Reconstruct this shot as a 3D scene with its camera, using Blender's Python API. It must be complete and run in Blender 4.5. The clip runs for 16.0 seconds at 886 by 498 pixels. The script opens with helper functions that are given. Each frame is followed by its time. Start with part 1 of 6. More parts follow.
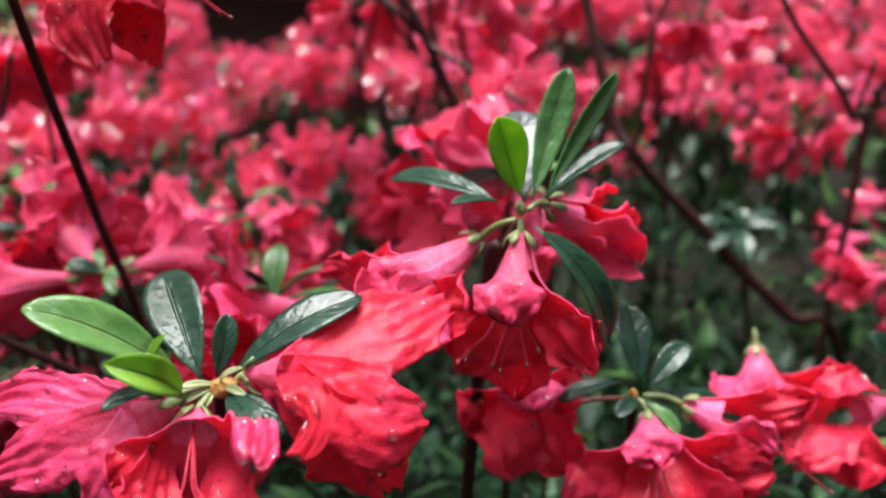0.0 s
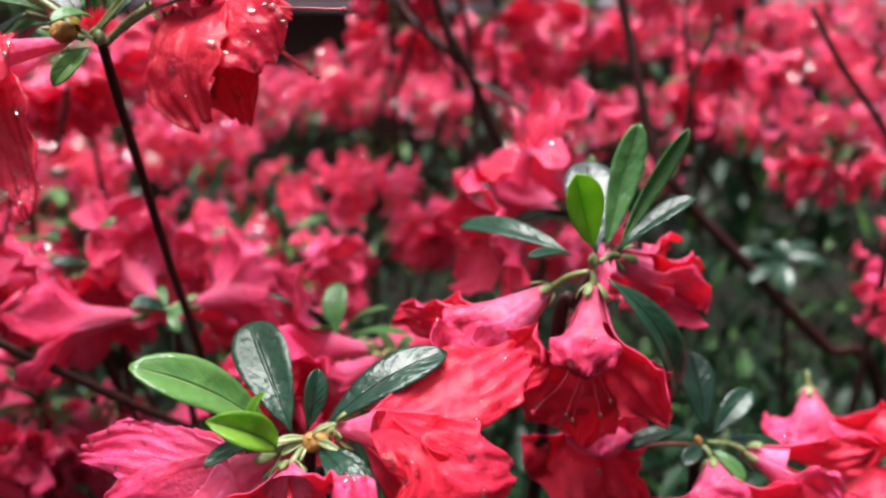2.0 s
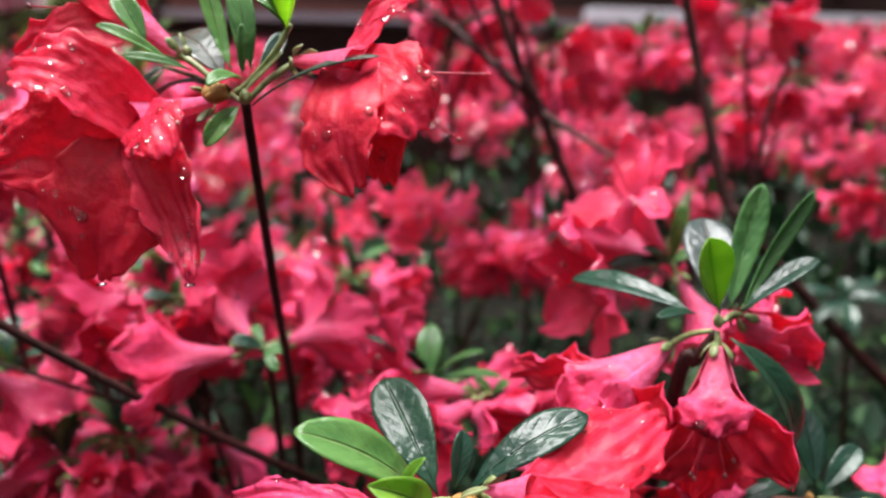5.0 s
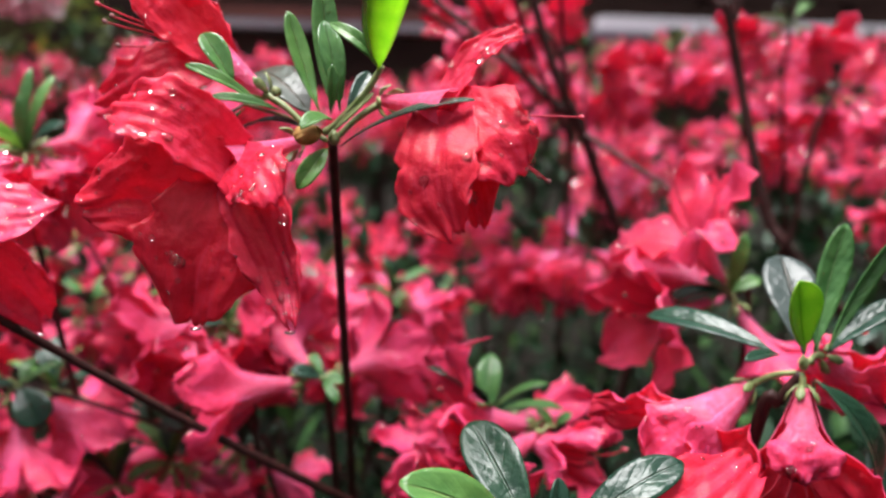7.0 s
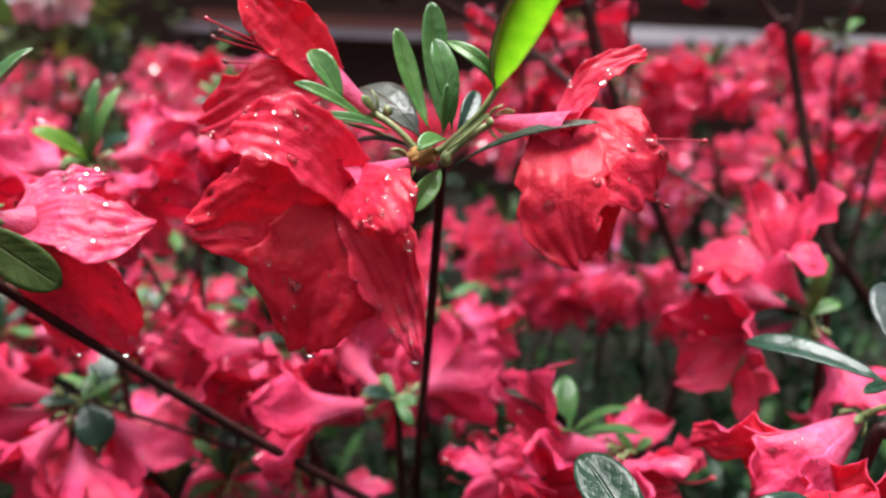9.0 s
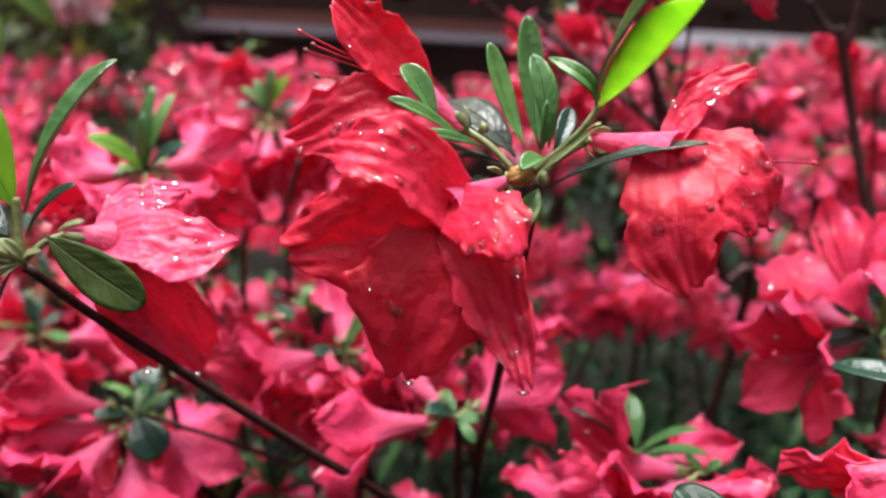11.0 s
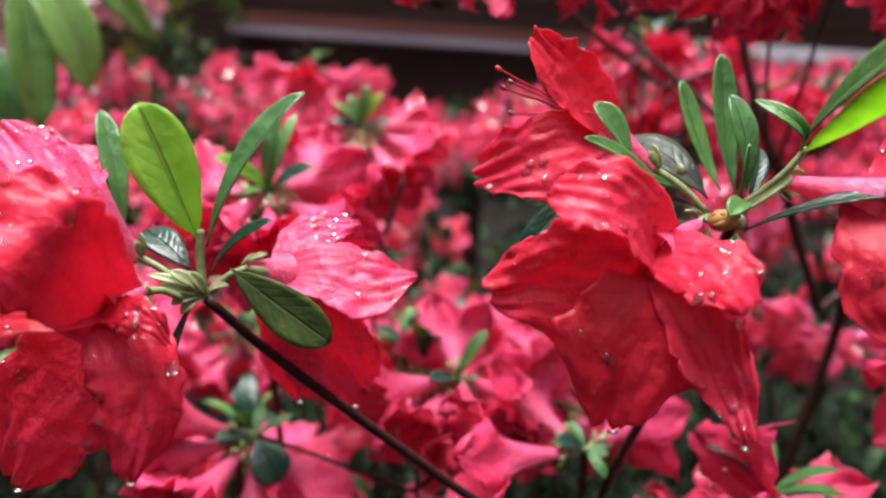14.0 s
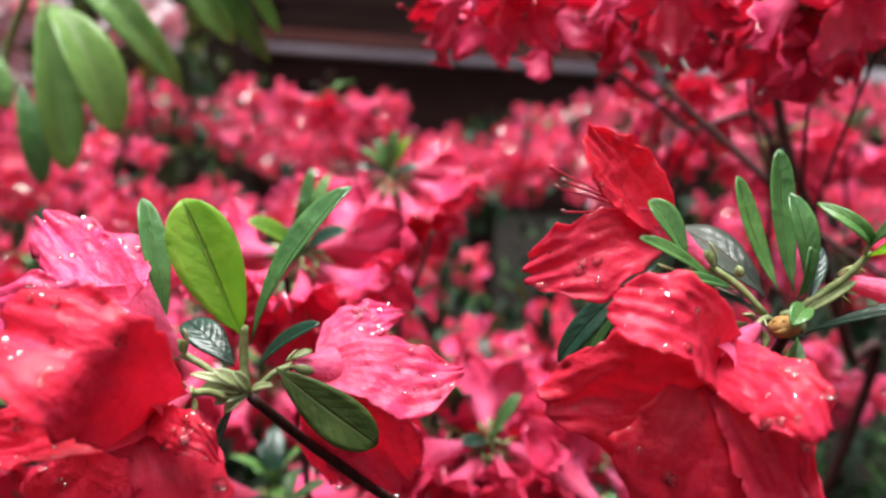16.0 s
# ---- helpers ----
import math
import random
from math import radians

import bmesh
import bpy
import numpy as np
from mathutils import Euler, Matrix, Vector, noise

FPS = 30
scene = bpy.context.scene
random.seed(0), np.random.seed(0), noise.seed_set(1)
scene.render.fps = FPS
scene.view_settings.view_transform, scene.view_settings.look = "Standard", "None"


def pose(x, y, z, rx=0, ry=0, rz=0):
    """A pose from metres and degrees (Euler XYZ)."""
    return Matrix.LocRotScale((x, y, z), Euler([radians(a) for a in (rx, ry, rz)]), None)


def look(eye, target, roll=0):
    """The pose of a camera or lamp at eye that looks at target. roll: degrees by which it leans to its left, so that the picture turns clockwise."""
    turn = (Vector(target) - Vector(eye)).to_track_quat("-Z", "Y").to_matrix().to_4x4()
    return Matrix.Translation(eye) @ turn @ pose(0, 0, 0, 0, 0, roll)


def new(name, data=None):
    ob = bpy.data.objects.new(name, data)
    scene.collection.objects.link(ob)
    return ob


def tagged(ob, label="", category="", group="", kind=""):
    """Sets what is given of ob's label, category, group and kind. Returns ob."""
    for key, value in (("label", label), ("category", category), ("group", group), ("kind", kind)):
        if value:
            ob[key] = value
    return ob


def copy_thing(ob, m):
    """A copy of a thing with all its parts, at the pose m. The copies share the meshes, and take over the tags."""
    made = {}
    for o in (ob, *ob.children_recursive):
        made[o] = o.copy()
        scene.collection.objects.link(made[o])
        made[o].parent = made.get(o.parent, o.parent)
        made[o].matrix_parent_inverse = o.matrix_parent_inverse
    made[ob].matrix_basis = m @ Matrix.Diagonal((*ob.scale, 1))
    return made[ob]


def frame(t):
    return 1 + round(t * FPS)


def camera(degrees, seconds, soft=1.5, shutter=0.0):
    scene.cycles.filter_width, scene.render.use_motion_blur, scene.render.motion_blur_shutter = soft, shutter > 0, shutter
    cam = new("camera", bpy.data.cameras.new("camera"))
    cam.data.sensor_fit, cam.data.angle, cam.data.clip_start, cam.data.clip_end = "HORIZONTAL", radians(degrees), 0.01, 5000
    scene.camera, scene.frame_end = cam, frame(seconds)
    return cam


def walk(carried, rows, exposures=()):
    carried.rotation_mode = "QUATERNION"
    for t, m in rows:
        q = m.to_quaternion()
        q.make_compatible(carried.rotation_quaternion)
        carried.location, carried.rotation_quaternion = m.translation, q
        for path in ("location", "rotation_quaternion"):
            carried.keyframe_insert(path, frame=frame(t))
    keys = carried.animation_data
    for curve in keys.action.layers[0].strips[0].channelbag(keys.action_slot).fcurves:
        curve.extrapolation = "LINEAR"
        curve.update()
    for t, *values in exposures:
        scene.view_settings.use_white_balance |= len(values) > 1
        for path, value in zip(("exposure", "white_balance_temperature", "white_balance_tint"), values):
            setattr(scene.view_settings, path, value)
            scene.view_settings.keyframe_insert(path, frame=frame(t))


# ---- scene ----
cam = camera(56.5, 16.0, soft=2.3)
PATH = [
    (0, (0.00792, 0.00408, 0.80150), (-0.047, 1.955, 0.365), -0.7),
    (0.5, (0.00425, 0.00358, 0.80465), (-0.053, 1.956, 0.373), -0.6),
    (1, (0.00056, 0.00257, 0.80786), (-0.059, 1.956, 0.382), -0.5),
    (1.5, (-0.00338, 0.00207, 0.81009), (-0.075, 1.957, 0.392), -0.5),
    (2, (-0.00727, 0.00141, 0.81204), (-0.089, 1.957, 0.402), -0.4),
    (2.5, (-0.01181, 0.00086, 0.81375), (-0.102, 1.957, 0.409), -0.3),
    (3, (-0.01710, 0.00006, 0.81630), (-0.112, 1.957, 0.415), -0.1),
    (3.5, (-0.02233, 0.00021, 0.81851), (-0.12, 1.958, 0.423), 0.0),
    (4, (-0.02725, -0.00030, 0.82075), (-0.128, 1.958, 0.429), 0.2),
    (6.5, (-0.04975, 0.00067, 0.82922), (-0.158, 1.961, 0.446), 0.6),
    (7, (-0.05592, 0.00169, 0.83191), (-0.165, 1.962, 0.453), 0.7),
    (7.5, (-0.06336, 0.00343, 0.83387), (-0.172, 1.963, 0.45), 0.9),
    (8, (-0.07059, 0.00434, 0.83487), (-0.174, 1.966, 0.458), 1.0),
    (8.5, (-0.07651, 0.00516, 0.83426), (-0.18, 1.969, 0.471), 1.2),
    (9, (-0.08090, 0.00662, 0.83421), (-0.194, 1.97, 0.473), 1.3),
    (11.5, (-0.10712, 0.01214, 0.83837), (-0.231, 1.975, 0.473), 2.0),
    (12, (-0.11357, 0.01185, 0.83902), (-0.242, 1.974, 0.473), 2.1),
    (12.5, (-0.11954, 0.01247, 0.83950), (-0.252, 1.975, 0.476), 2.2),
    (13, (-0.12570, 0.01207, 0.83996), (-0.265, 1.975, 0.481), 2.4),
    (13.5, (-0.13232, 0.01215, 0.84123), (-0.279, 1.974, 0.484), 2.6),
    (14, (-0.13774, 0.01355, 0.84289), (-0.302, 1.975, 0.486), 2.9),
    (14.5, (-0.14193, 0.01495, 0.84722), (-0.33, 1.974, 0.493), 3.0),
    (15, (-0.14564, 0.01726, 0.85139), (-0.336, 1.977, 0.499), 3.0),
    (15.5, (-0.14676, 0.01883, 0.85590), (-0.338, 1.98, 0.511), 3.0),
    (16, (-0.14735, 0.01992, 0.86013), (-0.339, 1.982, 0.523), 3.1),
]
walk(cam, [(t, look(eye, target, roll)) for t, eye, target, roll in PATH])
cam.data.dof.use_dof = True
cam.data.dof.focus_distance = 0.168
cam.data.dof.aperture_fstop = 11.0

# ---------------------------------------------------------------- light
world = bpy.data.worlds.new("overcast")
scene.world = world
world.use_nodes = True
wn = world.node_tree
sky = wn.nodes.new("ShaderNodeTexSky")
sky.sky_type = "NISHITA"
sky.sun_disc = False
sky.sun_elevation = radians(80)
sky.sun_rotation = radians(-80)
sky.air_density = 1.0
sky.dust_density = 6.0
sky.ozone_density = 1.0
cloud = wn.nodes.new("ShaderNodeHueSaturation")
cloud.inputs["Saturation"].default_value = 0.2
wn.links.new(sky.outputs[0], cloud.inputs["Color"])
wn.links.new(cloud.outputs[0], wn.nodes["Background"].inputs[0])
wn.nodes["Background"].inputs[1].default_value = 0.09
sun = new("sun", bpy.data.lights.new("sun", "SUN"))
sun.data.energy = 4.5
sun.data.angle = radians(42)
sun.data.color = (1.0, 0.97, 0.98)
sun.matrix_world = look((-0.3, 0.35, 3.8), (-0.05, 0.3, 0.8))
scene.view_settings.exposure = 1.0


# ---------------------------------------------------------------- materials
def material(name):
    m = bpy.data.materials.new(name)
    m.use_nodes = True
    nt = m.node_tree
    nt.nodes.clear()
    out = nt.nodes.new("ShaderNodeOutputMaterial")
    return m, nt, out


def node(nt, kind, **kw):
    n = nt.nodes.new(kind)
    for key, value in kw.items():
        n.inputs[key.replace("_", " ")].default_value = value
    return n


def ramp(nt, fac, stops):
    n = nt.nodes.new("ShaderNodeValToRGB")
    nt.links.new(fac, n.inputs[0])
    while len(n.color_ramp.elements) < len(stops):
        n.color_ramp.elements.new(0.5)
    for e, (p, c) in zip(n.color_ramp.elements, stops):
        e.position, e.color = p, (*c, 1)
    return n.outputs[0]


def mix(nt, fac, a, b, how="MIX"):
    n = nt.nodes.new("ShaderNodeMix")
    n.data_type, n.blend_type = "RGBA", how
    for value, slot in ((fac, n.inputs[0]), (a, n.inputs[6]), (b, n.inputs[7])):
        if isinstance(value, bpy.types.NodeSocket):
            nt.links.new(value, slot)
        elif isinstance(value, tuple):
            slot.default_value = (*value, 1)
        else:
            slot.default_value = value
    return n.outputs[2]


def petal_material(name, tube, lobe, edge, thin=0.5, random_by="object", veins=0.7, film_share=0.5, glow=(1.0, 0.14, 0.24)):
    m, nt, out = material(name)
    uv = nt.nodes.new("ShaderNodeUVMap")
    sep = nt.nodes.new("ShaderNodeSeparateXYZ")
    nt.links.new(uv.outputs[0], sep.inputs[0])
    base = ramp(nt, sep.outputs[1], [(0.0, tube), (0.34, tube), (0.62, lobe), (1.0, edge)])
    # veins fanning from the tube, and blotches
    tc = nt.nodes.new("ShaderNodeTexCoord")
    big = node(nt, "ShaderNodeTexNoise", Scale=120.0, Detail=3.0)
    nt.links.new(tc.outputs["Object"], big.inputs["Vector"])
    fine = node(nt, "ShaderNodeTexNoise", Scale=620.0, Detail=4.0, Roughness=0.62)
    nt.links.new(tc.outputs["Object"], fine.inputs["Vector"])
    stretch = nt.nodes.new("ShaderNodeMapping")
    stretch.inputs["Scale"].default_value = (17.0, 1.1, 1.0)
    nt.links.new(uv.outputs[0], stretch.inputs[0])
    vein = node(nt, "ShaderNodeTexNoise", Scale=1.6, Detail=3.0, Distortion=0.4)
    nt.links.new(stretch.outputs[0], vein.inputs["Vector"])
    vr = ramp(nt, vein.outputs[0], [(0.33, (0.95, 0.68, 0.70)), (0.45, (1, 1, 1)), (0.58, (1.0, 1.0, 1.0)), (0.70, (1.0, 1.6, 1.7))])
    col = mix(nt, veins, base, vr, "MULTIPLY")
    # a net of fine veins drawn out along the lobe
    net_map = nt.nodes.new("ShaderNodeMapping")
    net_map.inputs["Scale"].default_value = (13.0, 3.4, 1.0)
    nt.links.new(uv.outputs[0], net_map.inputs[0])
    net = node(nt, "ShaderNodeTexVoronoi", Scale=1.0)
    net.feature = "DISTANCE_TO_EDGE"
    warp = mix(nt, 0.12, net_map.outputs[0], big.outputs[1], "ADD")
    nt.links.new(warp, net.inputs["Vector"])
    netr = ramp(nt, net.outputs[0], [(0.0, (1.0, 1.0, 1.0)), (0.10, (0.0, 0.0, 0.0))])
    col = mix(nt, mix(nt, 1.0, netr, (0.22 * veins, 0.22 * veins, 0.22 * veins), "MULTIPLY"), col, mix(nt, 1.0, col, (0.80, 0.50, 0.55), "MULTIPLY"))
    br = ramp(nt, big.outputs[0], [(0.3, (0.96, 0.75, 0.75)), (0.55, (1, 1, 1)), (0.75, (1.03, 1.35, 1.4))])
    col = mix(nt, 0.75, col, br, "MULTIPLY")
    speck = ramp(nt, fine.outputs[0], [(0.36, (0.86, 0.66, 0.68)), (0.52, (1, 1, 1)), (0.66, (1.05, 1.4, 1.4))])
    col = mix(nt, 0.6, col, speck, "MULTIPLY")
    if random_by == "object":
        rnd = nt.nodes.new("ShaderNodeObjectInfo").outputs["Random"]
    else:
        rnd = nt.nodes.new("ShaderNodeNewGeometry").outputs["Random Per Island"]
    rr = ramp(nt, rnd, [(0.0, (0.85, 0.6, 0.55) if random_by == "island" else (0.95, 0.8, 0.75)), (0.5, (1.0, 1.0, 1.05)), (1.0, (1.05, 2.1, 2.3) if random_by == "island" else (1.0, 1.2, 1.25))])
    col = mix(nt, 0.8, col, rr, "MULTIPLY")
    pr = node(nt, "ShaderNodeBsdfPrincipled", Roughness=0.30)
    pr.inputs["Coat Weight"].default_value = 0.0
    pr.inputs["Specular IOR Level"].default_value = 0.12
    nt.links.new(col, pr.inputs["Base Color"])
    add = nt.nodes.new("ShaderNodeMath")
    add.operation = "MULTIPLY_ADD"
    nt.links.new(vein.outputs[0], add.inputs[0])
    add.inputs[1].default_value = 0.16
    crease = node(nt, "ShaderNodeTexNoise", Scale=260.0, Detail=3.0, Distortion=0.6)
    nt.links.new(tc.outputs["Object"], crease.inputs["Vector"])
    ridge = nt.nodes.new("ShaderNodeMath")
    ridge.operation = "MULTIPLY_ADD"
    nt.links.new(netr, ridge.inputs[0])
    ridge.inputs[1].default_value = -0.07 * veins
    nt.links.new(crease.outputs[0], ridge.inputs[2])
    nt.links.new(ridge.outputs[0], add.inputs[2])
    bump = node(nt, "ShaderNodeBump", Strength=0.65, Distance=0.0012)
    nt.links.new(add.outputs[0], bump.inputs["Height"])
    bump2 = node(nt, "ShaderNodeBump", Strength=0.75, Distance=0.0005)
    nt.links.new(fine.outputs[0], bump2.inputs["Height"])
    nt.links.new(bump.outputs[0], bump2.inputs["Normal"])
    nt.links.new(bump2.outputs[0], pr.inputs["Normal"])
    tr = nt.nodes.new("ShaderNodeBsdfTranslucent")
    nt.links.new(mix(nt, 0.5, col, glow), tr.inputs[0])
    mx = nt.nodes.new("ShaderNodeMixShader")
    mx.inputs[0].default_value = thin
    nt.links.new(pr.outputs[0], mx.inputs[1])
    nt.links.new(tr.outputs[0], mx.inputs[2])
    # the film of rain water
    wet = node(nt, "ShaderNodeBsdfGlossy", Roughness=0.09)
    film = node(nt, "ShaderNodeFresnel", IOR=1.36)
    for n2 in (wet, film):
        nt.links.new(bump2.outputs[0], n2.inputs["Normal"])
    coat = nt.nodes.new("ShaderNodeMixShader")
    half = nt.nodes.new("ShaderNodeMath")
    half.operation = "MULTIPLY"
    half.inputs[1].default_value = film_share
    nt.links.new(film.outputs[0], half.inputs[0])
    nt.links.new(half.outputs[0], coat.inputs[0])
    nt.links.new(mx.outputs[0], coat.inputs[1])
    nt.links.new(wet.outputs[0], coat.inputs[2])
    nt.links.new(coat.outputs[0], out.inputs[0])
    return m


def leaf_material(name, dark, light, rib, thin=0.2, rough=0.25, random_by="object", coat=0.28, gloss=0.4):
    m, nt, out = material(name)
    uv = nt.nodes.new("ShaderNodeUVMap")
    sep = nt.nodes.new("ShaderNodeSeparateXYZ")
    nt.links.new(uv.outputs[0], sep.inputs[0])
    tc = nt.nodes.new("ShaderNodeTexCoord")
    big = node(nt, "ShaderNodeTexNoise", Scale=160.0, Detail=4.0)
    nt.links.new(tc.outputs["Object"], big.inputs["Vector"])
    base = ramp(nt, big.outputs[0], [(0.3, dark), (0.7, light)])
    # midrib and side veins
    ab = nt.nodes.new("ShaderNodeMath")
    ab.operation = "PINGPONG"
    nt.links.new(sep.outputs[0], ab.inputs[0])
    ab.inputs[1].default_value = 0.5
    ribm = ramp(nt, ab.outputs[0], [(0.0, (0, 0, 0)), (0.455, (0, 0, 0)), (0.485, (1, 1, 1)), (0.5, (1, 1, 1))])
    side = nt.nodes.new("ShaderNodeMath")
    side.operation = "MULTIPLY_ADD"
    nt.links.new(ab.outputs[0], side.inputs[0])
    side.inputs[1].default_value = 0.55
    nt.links.new(sep.outputs[1], side.inputs[2])
    wave = nt.nodes.new("ShaderNodeMath")
    wave.operation = "PINGPONG"
    nt.links.new(side.outputs[0], wave.inputs[0])
    wave.inputs[1].default_value = 0.065
    sidem = ramp(nt, wave.outputs[0], [(0.0, (1, 1, 1)), (0.012, (0, 0, 0)), (0.065, (0, 0, 0))])
    veins = mix(nt, 1.0, ribm, mix(nt, 0.08, (0, 0, 0), sidem), "ADD")
    col = mix(nt, veins, base, rib)
    if random_by == "object":
        rnd = nt.nodes.new("ShaderNodeObjectInfo").outputs["Random"]
    else:
        rnd = nt.nodes.new("ShaderNodeNewGeometry").outputs["Random Per Island"]
    stops = [(0.0, (0.75, 0.8, 0.8)), (0.6, (1, 1, 1)), (1.0, (1.35, 1.2, 0.95))]
    if random_by == "island":
        # some fresh tips among the dark leaves
        stops = [(0.0, (0.75, 0.8, 0.8)), (0.80, (1, 1, 1)), (0.86, (3.2, 2.6, 1.8)), (1.0, (6.0, 4.2, 2.2))]
    rr = ramp(nt, rnd, stops)
    col = mix(nt, 0.8, col, rr, "MULTIPLY")
    pr = node(nt, "ShaderNodeBsdfPrincipled", Roughness=rough)
    pr.inputs["Coat Weight"].default_value = coat
    pr.inputs["Coat Roughness"].default_value = 0.1
    pr.inputs["Specular IOR Level"].default_value = gloss
    nt.links.new(col, pr.inputs["Base Color"])
    quilt = ramp(nt, wave.outputs[0], [(0.0, (0, 0, 0)), (0.02, (0.5, 0.5, 0.5)), (0.065, (0.8, 0.8, 0.8))])
    h = mix(nt, 1.0, mix(nt, 0.08, big.outputs[0], quilt, "ADD"), ribm, "SUBTRACT")
    bump0 = node(nt, "ShaderNodeBump", Strength=0.85, Distance=0.0011)
    nt.links.new(h, bump0.inputs["Height"])
    wrinkle = node(nt, "ShaderNodeTexNoise", Scale=420.0, Detail=3.0, Distortion=0.8)
    nt.links.new(tc.outputs["Object"], wrinkle.inputs["Vector"])
    bump = node(nt, "ShaderNodeBump", Strength=0.2, Distance=0.0007)
    nt.links.new(wrinkle.outputs[0], bump.inputs["Height"])
    nt.links.new(bump0.outputs[0], bump.inputs["Normal"])
    nt.links.new(bump.outputs[0], pr.inputs["Normal"])
    nt.links.new(bump.outputs[0], pr.inputs["Coat Normal"])
    tr = nt.nodes.new("ShaderNodeBsdfTranslucent")
    nt.links.new(col, tr.inputs[0])
    mx = nt.nodes.new("ShaderNodeMixShader")
    mx.inputs[0].default_value = thin
    nt.links.new(pr.outputs[0], mx.inputs[1])
    nt.links.new(tr.outputs[0], mx.inputs[2])
    nt.links.new(mx.outputs[0], out.inputs[0])
    return m


def plain_material(name, a, b, scale, rough=0.5, bump_depth=0.0005, coat=0.0, stretch=(1, 1, 1), thin=0.0, gloss=0.5):
    m, nt, out = material(name)
    tc = nt.nodes.new("ShaderNodeTexCoord")
    mp = nt.nodes.new("ShaderNodeMapping")
    mp.inputs["Scale"].default_value = stretch
    nt.links.new(tc.outputs["Object"], mp.inputs[0])
    n1 = node(nt, "ShaderNodeTexNoise", Scale=scale, Detail=6.0)
    nt.links.new(mp.outputs[0], n1.inputs["Vector"])
    n2 = node(nt, "ShaderNodeTexNoise", Scale=scale * 0.12, Detail=2.0)
    nt.links.new(mp.outputs[0], n2.inputs["Vector"])
    col = ramp(nt, n1.outputs[0], [(0.3, a), (0.7, b)])
    col = mix(nt, 0.6, col, ramp(nt, n2.outputs[0], [(0.3, (0.7, 0.7, 0.7)), (0.7, (1.2, 1.2, 1.2))]), "MULTIPLY")
    pr = node(nt, "ShaderNodeBsdfPrincipled", Roughness=rough)
    pr.inputs["Specular IOR Level"].default_value = gloss
    pr.inputs["Coat Weight"].default_value = coat
    pr.inputs["Coat Roughness"].default_value = 0.1
    nt.links.new(col, pr.inputs["Base Color"])
    bump = node(nt, "ShaderNodeBump", Strength=0.6, Distance=bump_depth)
    nt.links.new(n1.outputs[0], bump.inputs["Height"])
    nt.links.new(bump.outputs[0], pr.inputs["Normal"])
    last = pr.outputs[0]
    if thin:
        tr = nt.nodes.new("ShaderNodeBsdfTranslucent")
        nt.links.new(col, tr.inputs[0])
        mx = nt.nodes.new("ShaderNodeMixShader")
        mx.inputs[0].default_value = thin
        nt.links.new(last, mx.inputs[1])
        nt.links.new(tr.outputs[0], mx.inputs[2])
        last = mx.outputs[0]
    nt.links.new(last, out.inputs[0])
    return m


PINK, RED, ROSE = (0.90, 0.165, 0.33), (0.92, 0.048, 0.112), (0.90, 0.085, 0.23)
PETAL_IN = petal_material("petal_inside", (0.90, 0.075, 0.17), RED, (0.92, 0.050, 0.122), 0.58, veins=0.6, glow=(1.0, 0.11, 0.15))
PETAL_OUT = petal_material("petal_outside", PINK, ROSE, (0.90, 0.066, 0.19), 0.4, veins=0.55)
PETAL_MID = petal_material("petal_inside_pale", (0.90, 0.13, 0.30), (0.90, 0.058, 0.150), (0.90, 0.082, 0.21))
FAR_IN = petal_material("far_petal_inside", (0.90, 0.16, 0.34), (0.90, 0.056, 0.135), (0.90, 0.10, 0.24), random_by="island", veins=0.4, film_share=0.5)
LEAF_DARK = leaf_material("leaf_dark", (0.006, 0.030, 0.019), (0.014, 0.054, 0.030), (0.018, 0.06, 0.034), 0.12, 0.28, coat=0.16)
LEAF_MID = leaf_material("leaf_green", (0.06, 0.18, 0.05), (0.12, 0.28, 0.08), (0.18, 0.34, 0.12), 0.35, 0.28, coat=0.45)
LEAF_YOUNG = leaf_material("leaf_young", (0.19, 0.42, 0.04), (0.30, 0.54, 0.065), (0.17, 0.38, 0.05), 0.6, 0.35)
# Young leaf with the glow of backlight put into a brighter lime colour.
LEAF_LIME_BACKLIT = leaf_material("leaf_lime_backlit", (0.33, 0.64, 0.08), (0.48, 0.76, 0.12), (0.34, 0.56, 0.12), 0.68, 0.35)
LEAF_OLIVE = leaf_material("leaf_olive", (0.05, 0.085, 0.02), (0.09, 0.14, 0.036), (0.12, 0.16, 0.05), 0.3, 0.5, coat=0.05, gloss=0.25)
LEAF_BRONZE = leaf_material("leaf_bronze", (0.035, 0.055, 0.05), (0.07, 0.09, 0.085), (0.10, 0.10, 0.085), 0.25, 0.3, coat=0.25)
# Dark leaf green, taken further down to put deep shade into the bush's gaps.
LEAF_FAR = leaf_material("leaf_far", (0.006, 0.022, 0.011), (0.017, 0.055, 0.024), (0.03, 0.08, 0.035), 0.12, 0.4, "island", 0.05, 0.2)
LEAF_SHRUB = leaf_material("leaf_shrub", (0.03, 0.055, 0.016), (0.09, 0.14, 0.035), (0.11, 0.16, 0.05), 0.35, 0.4, "island")
BARK = plain_material("bark", (0.018, 0.006, 0.006), (0.055, 0.018, 0.016), 700.0, 0.55, 0.0004, 0.03, (1, 1, 0.3), gloss=0.22)
TWIG = plain_material("twig", (0.12, 0.045, 0.035), (0.24, 0.10, 0.07), 700.0, 0.5, 0.0003, 0.2)
STALK = plain_material("stalk", (0.15, 0.21, 0.06), (0.32, 0.36, 0.16), 600.0, 0.45, 0.0003, 0.2, thin=0.2)
PALE = plain_material("pale_bract", (0.27, 0.33, 0.13), (0.44, 0.49, 0.26), 500.0, 0.45, 0.0003, 0.2, thin=0.25)
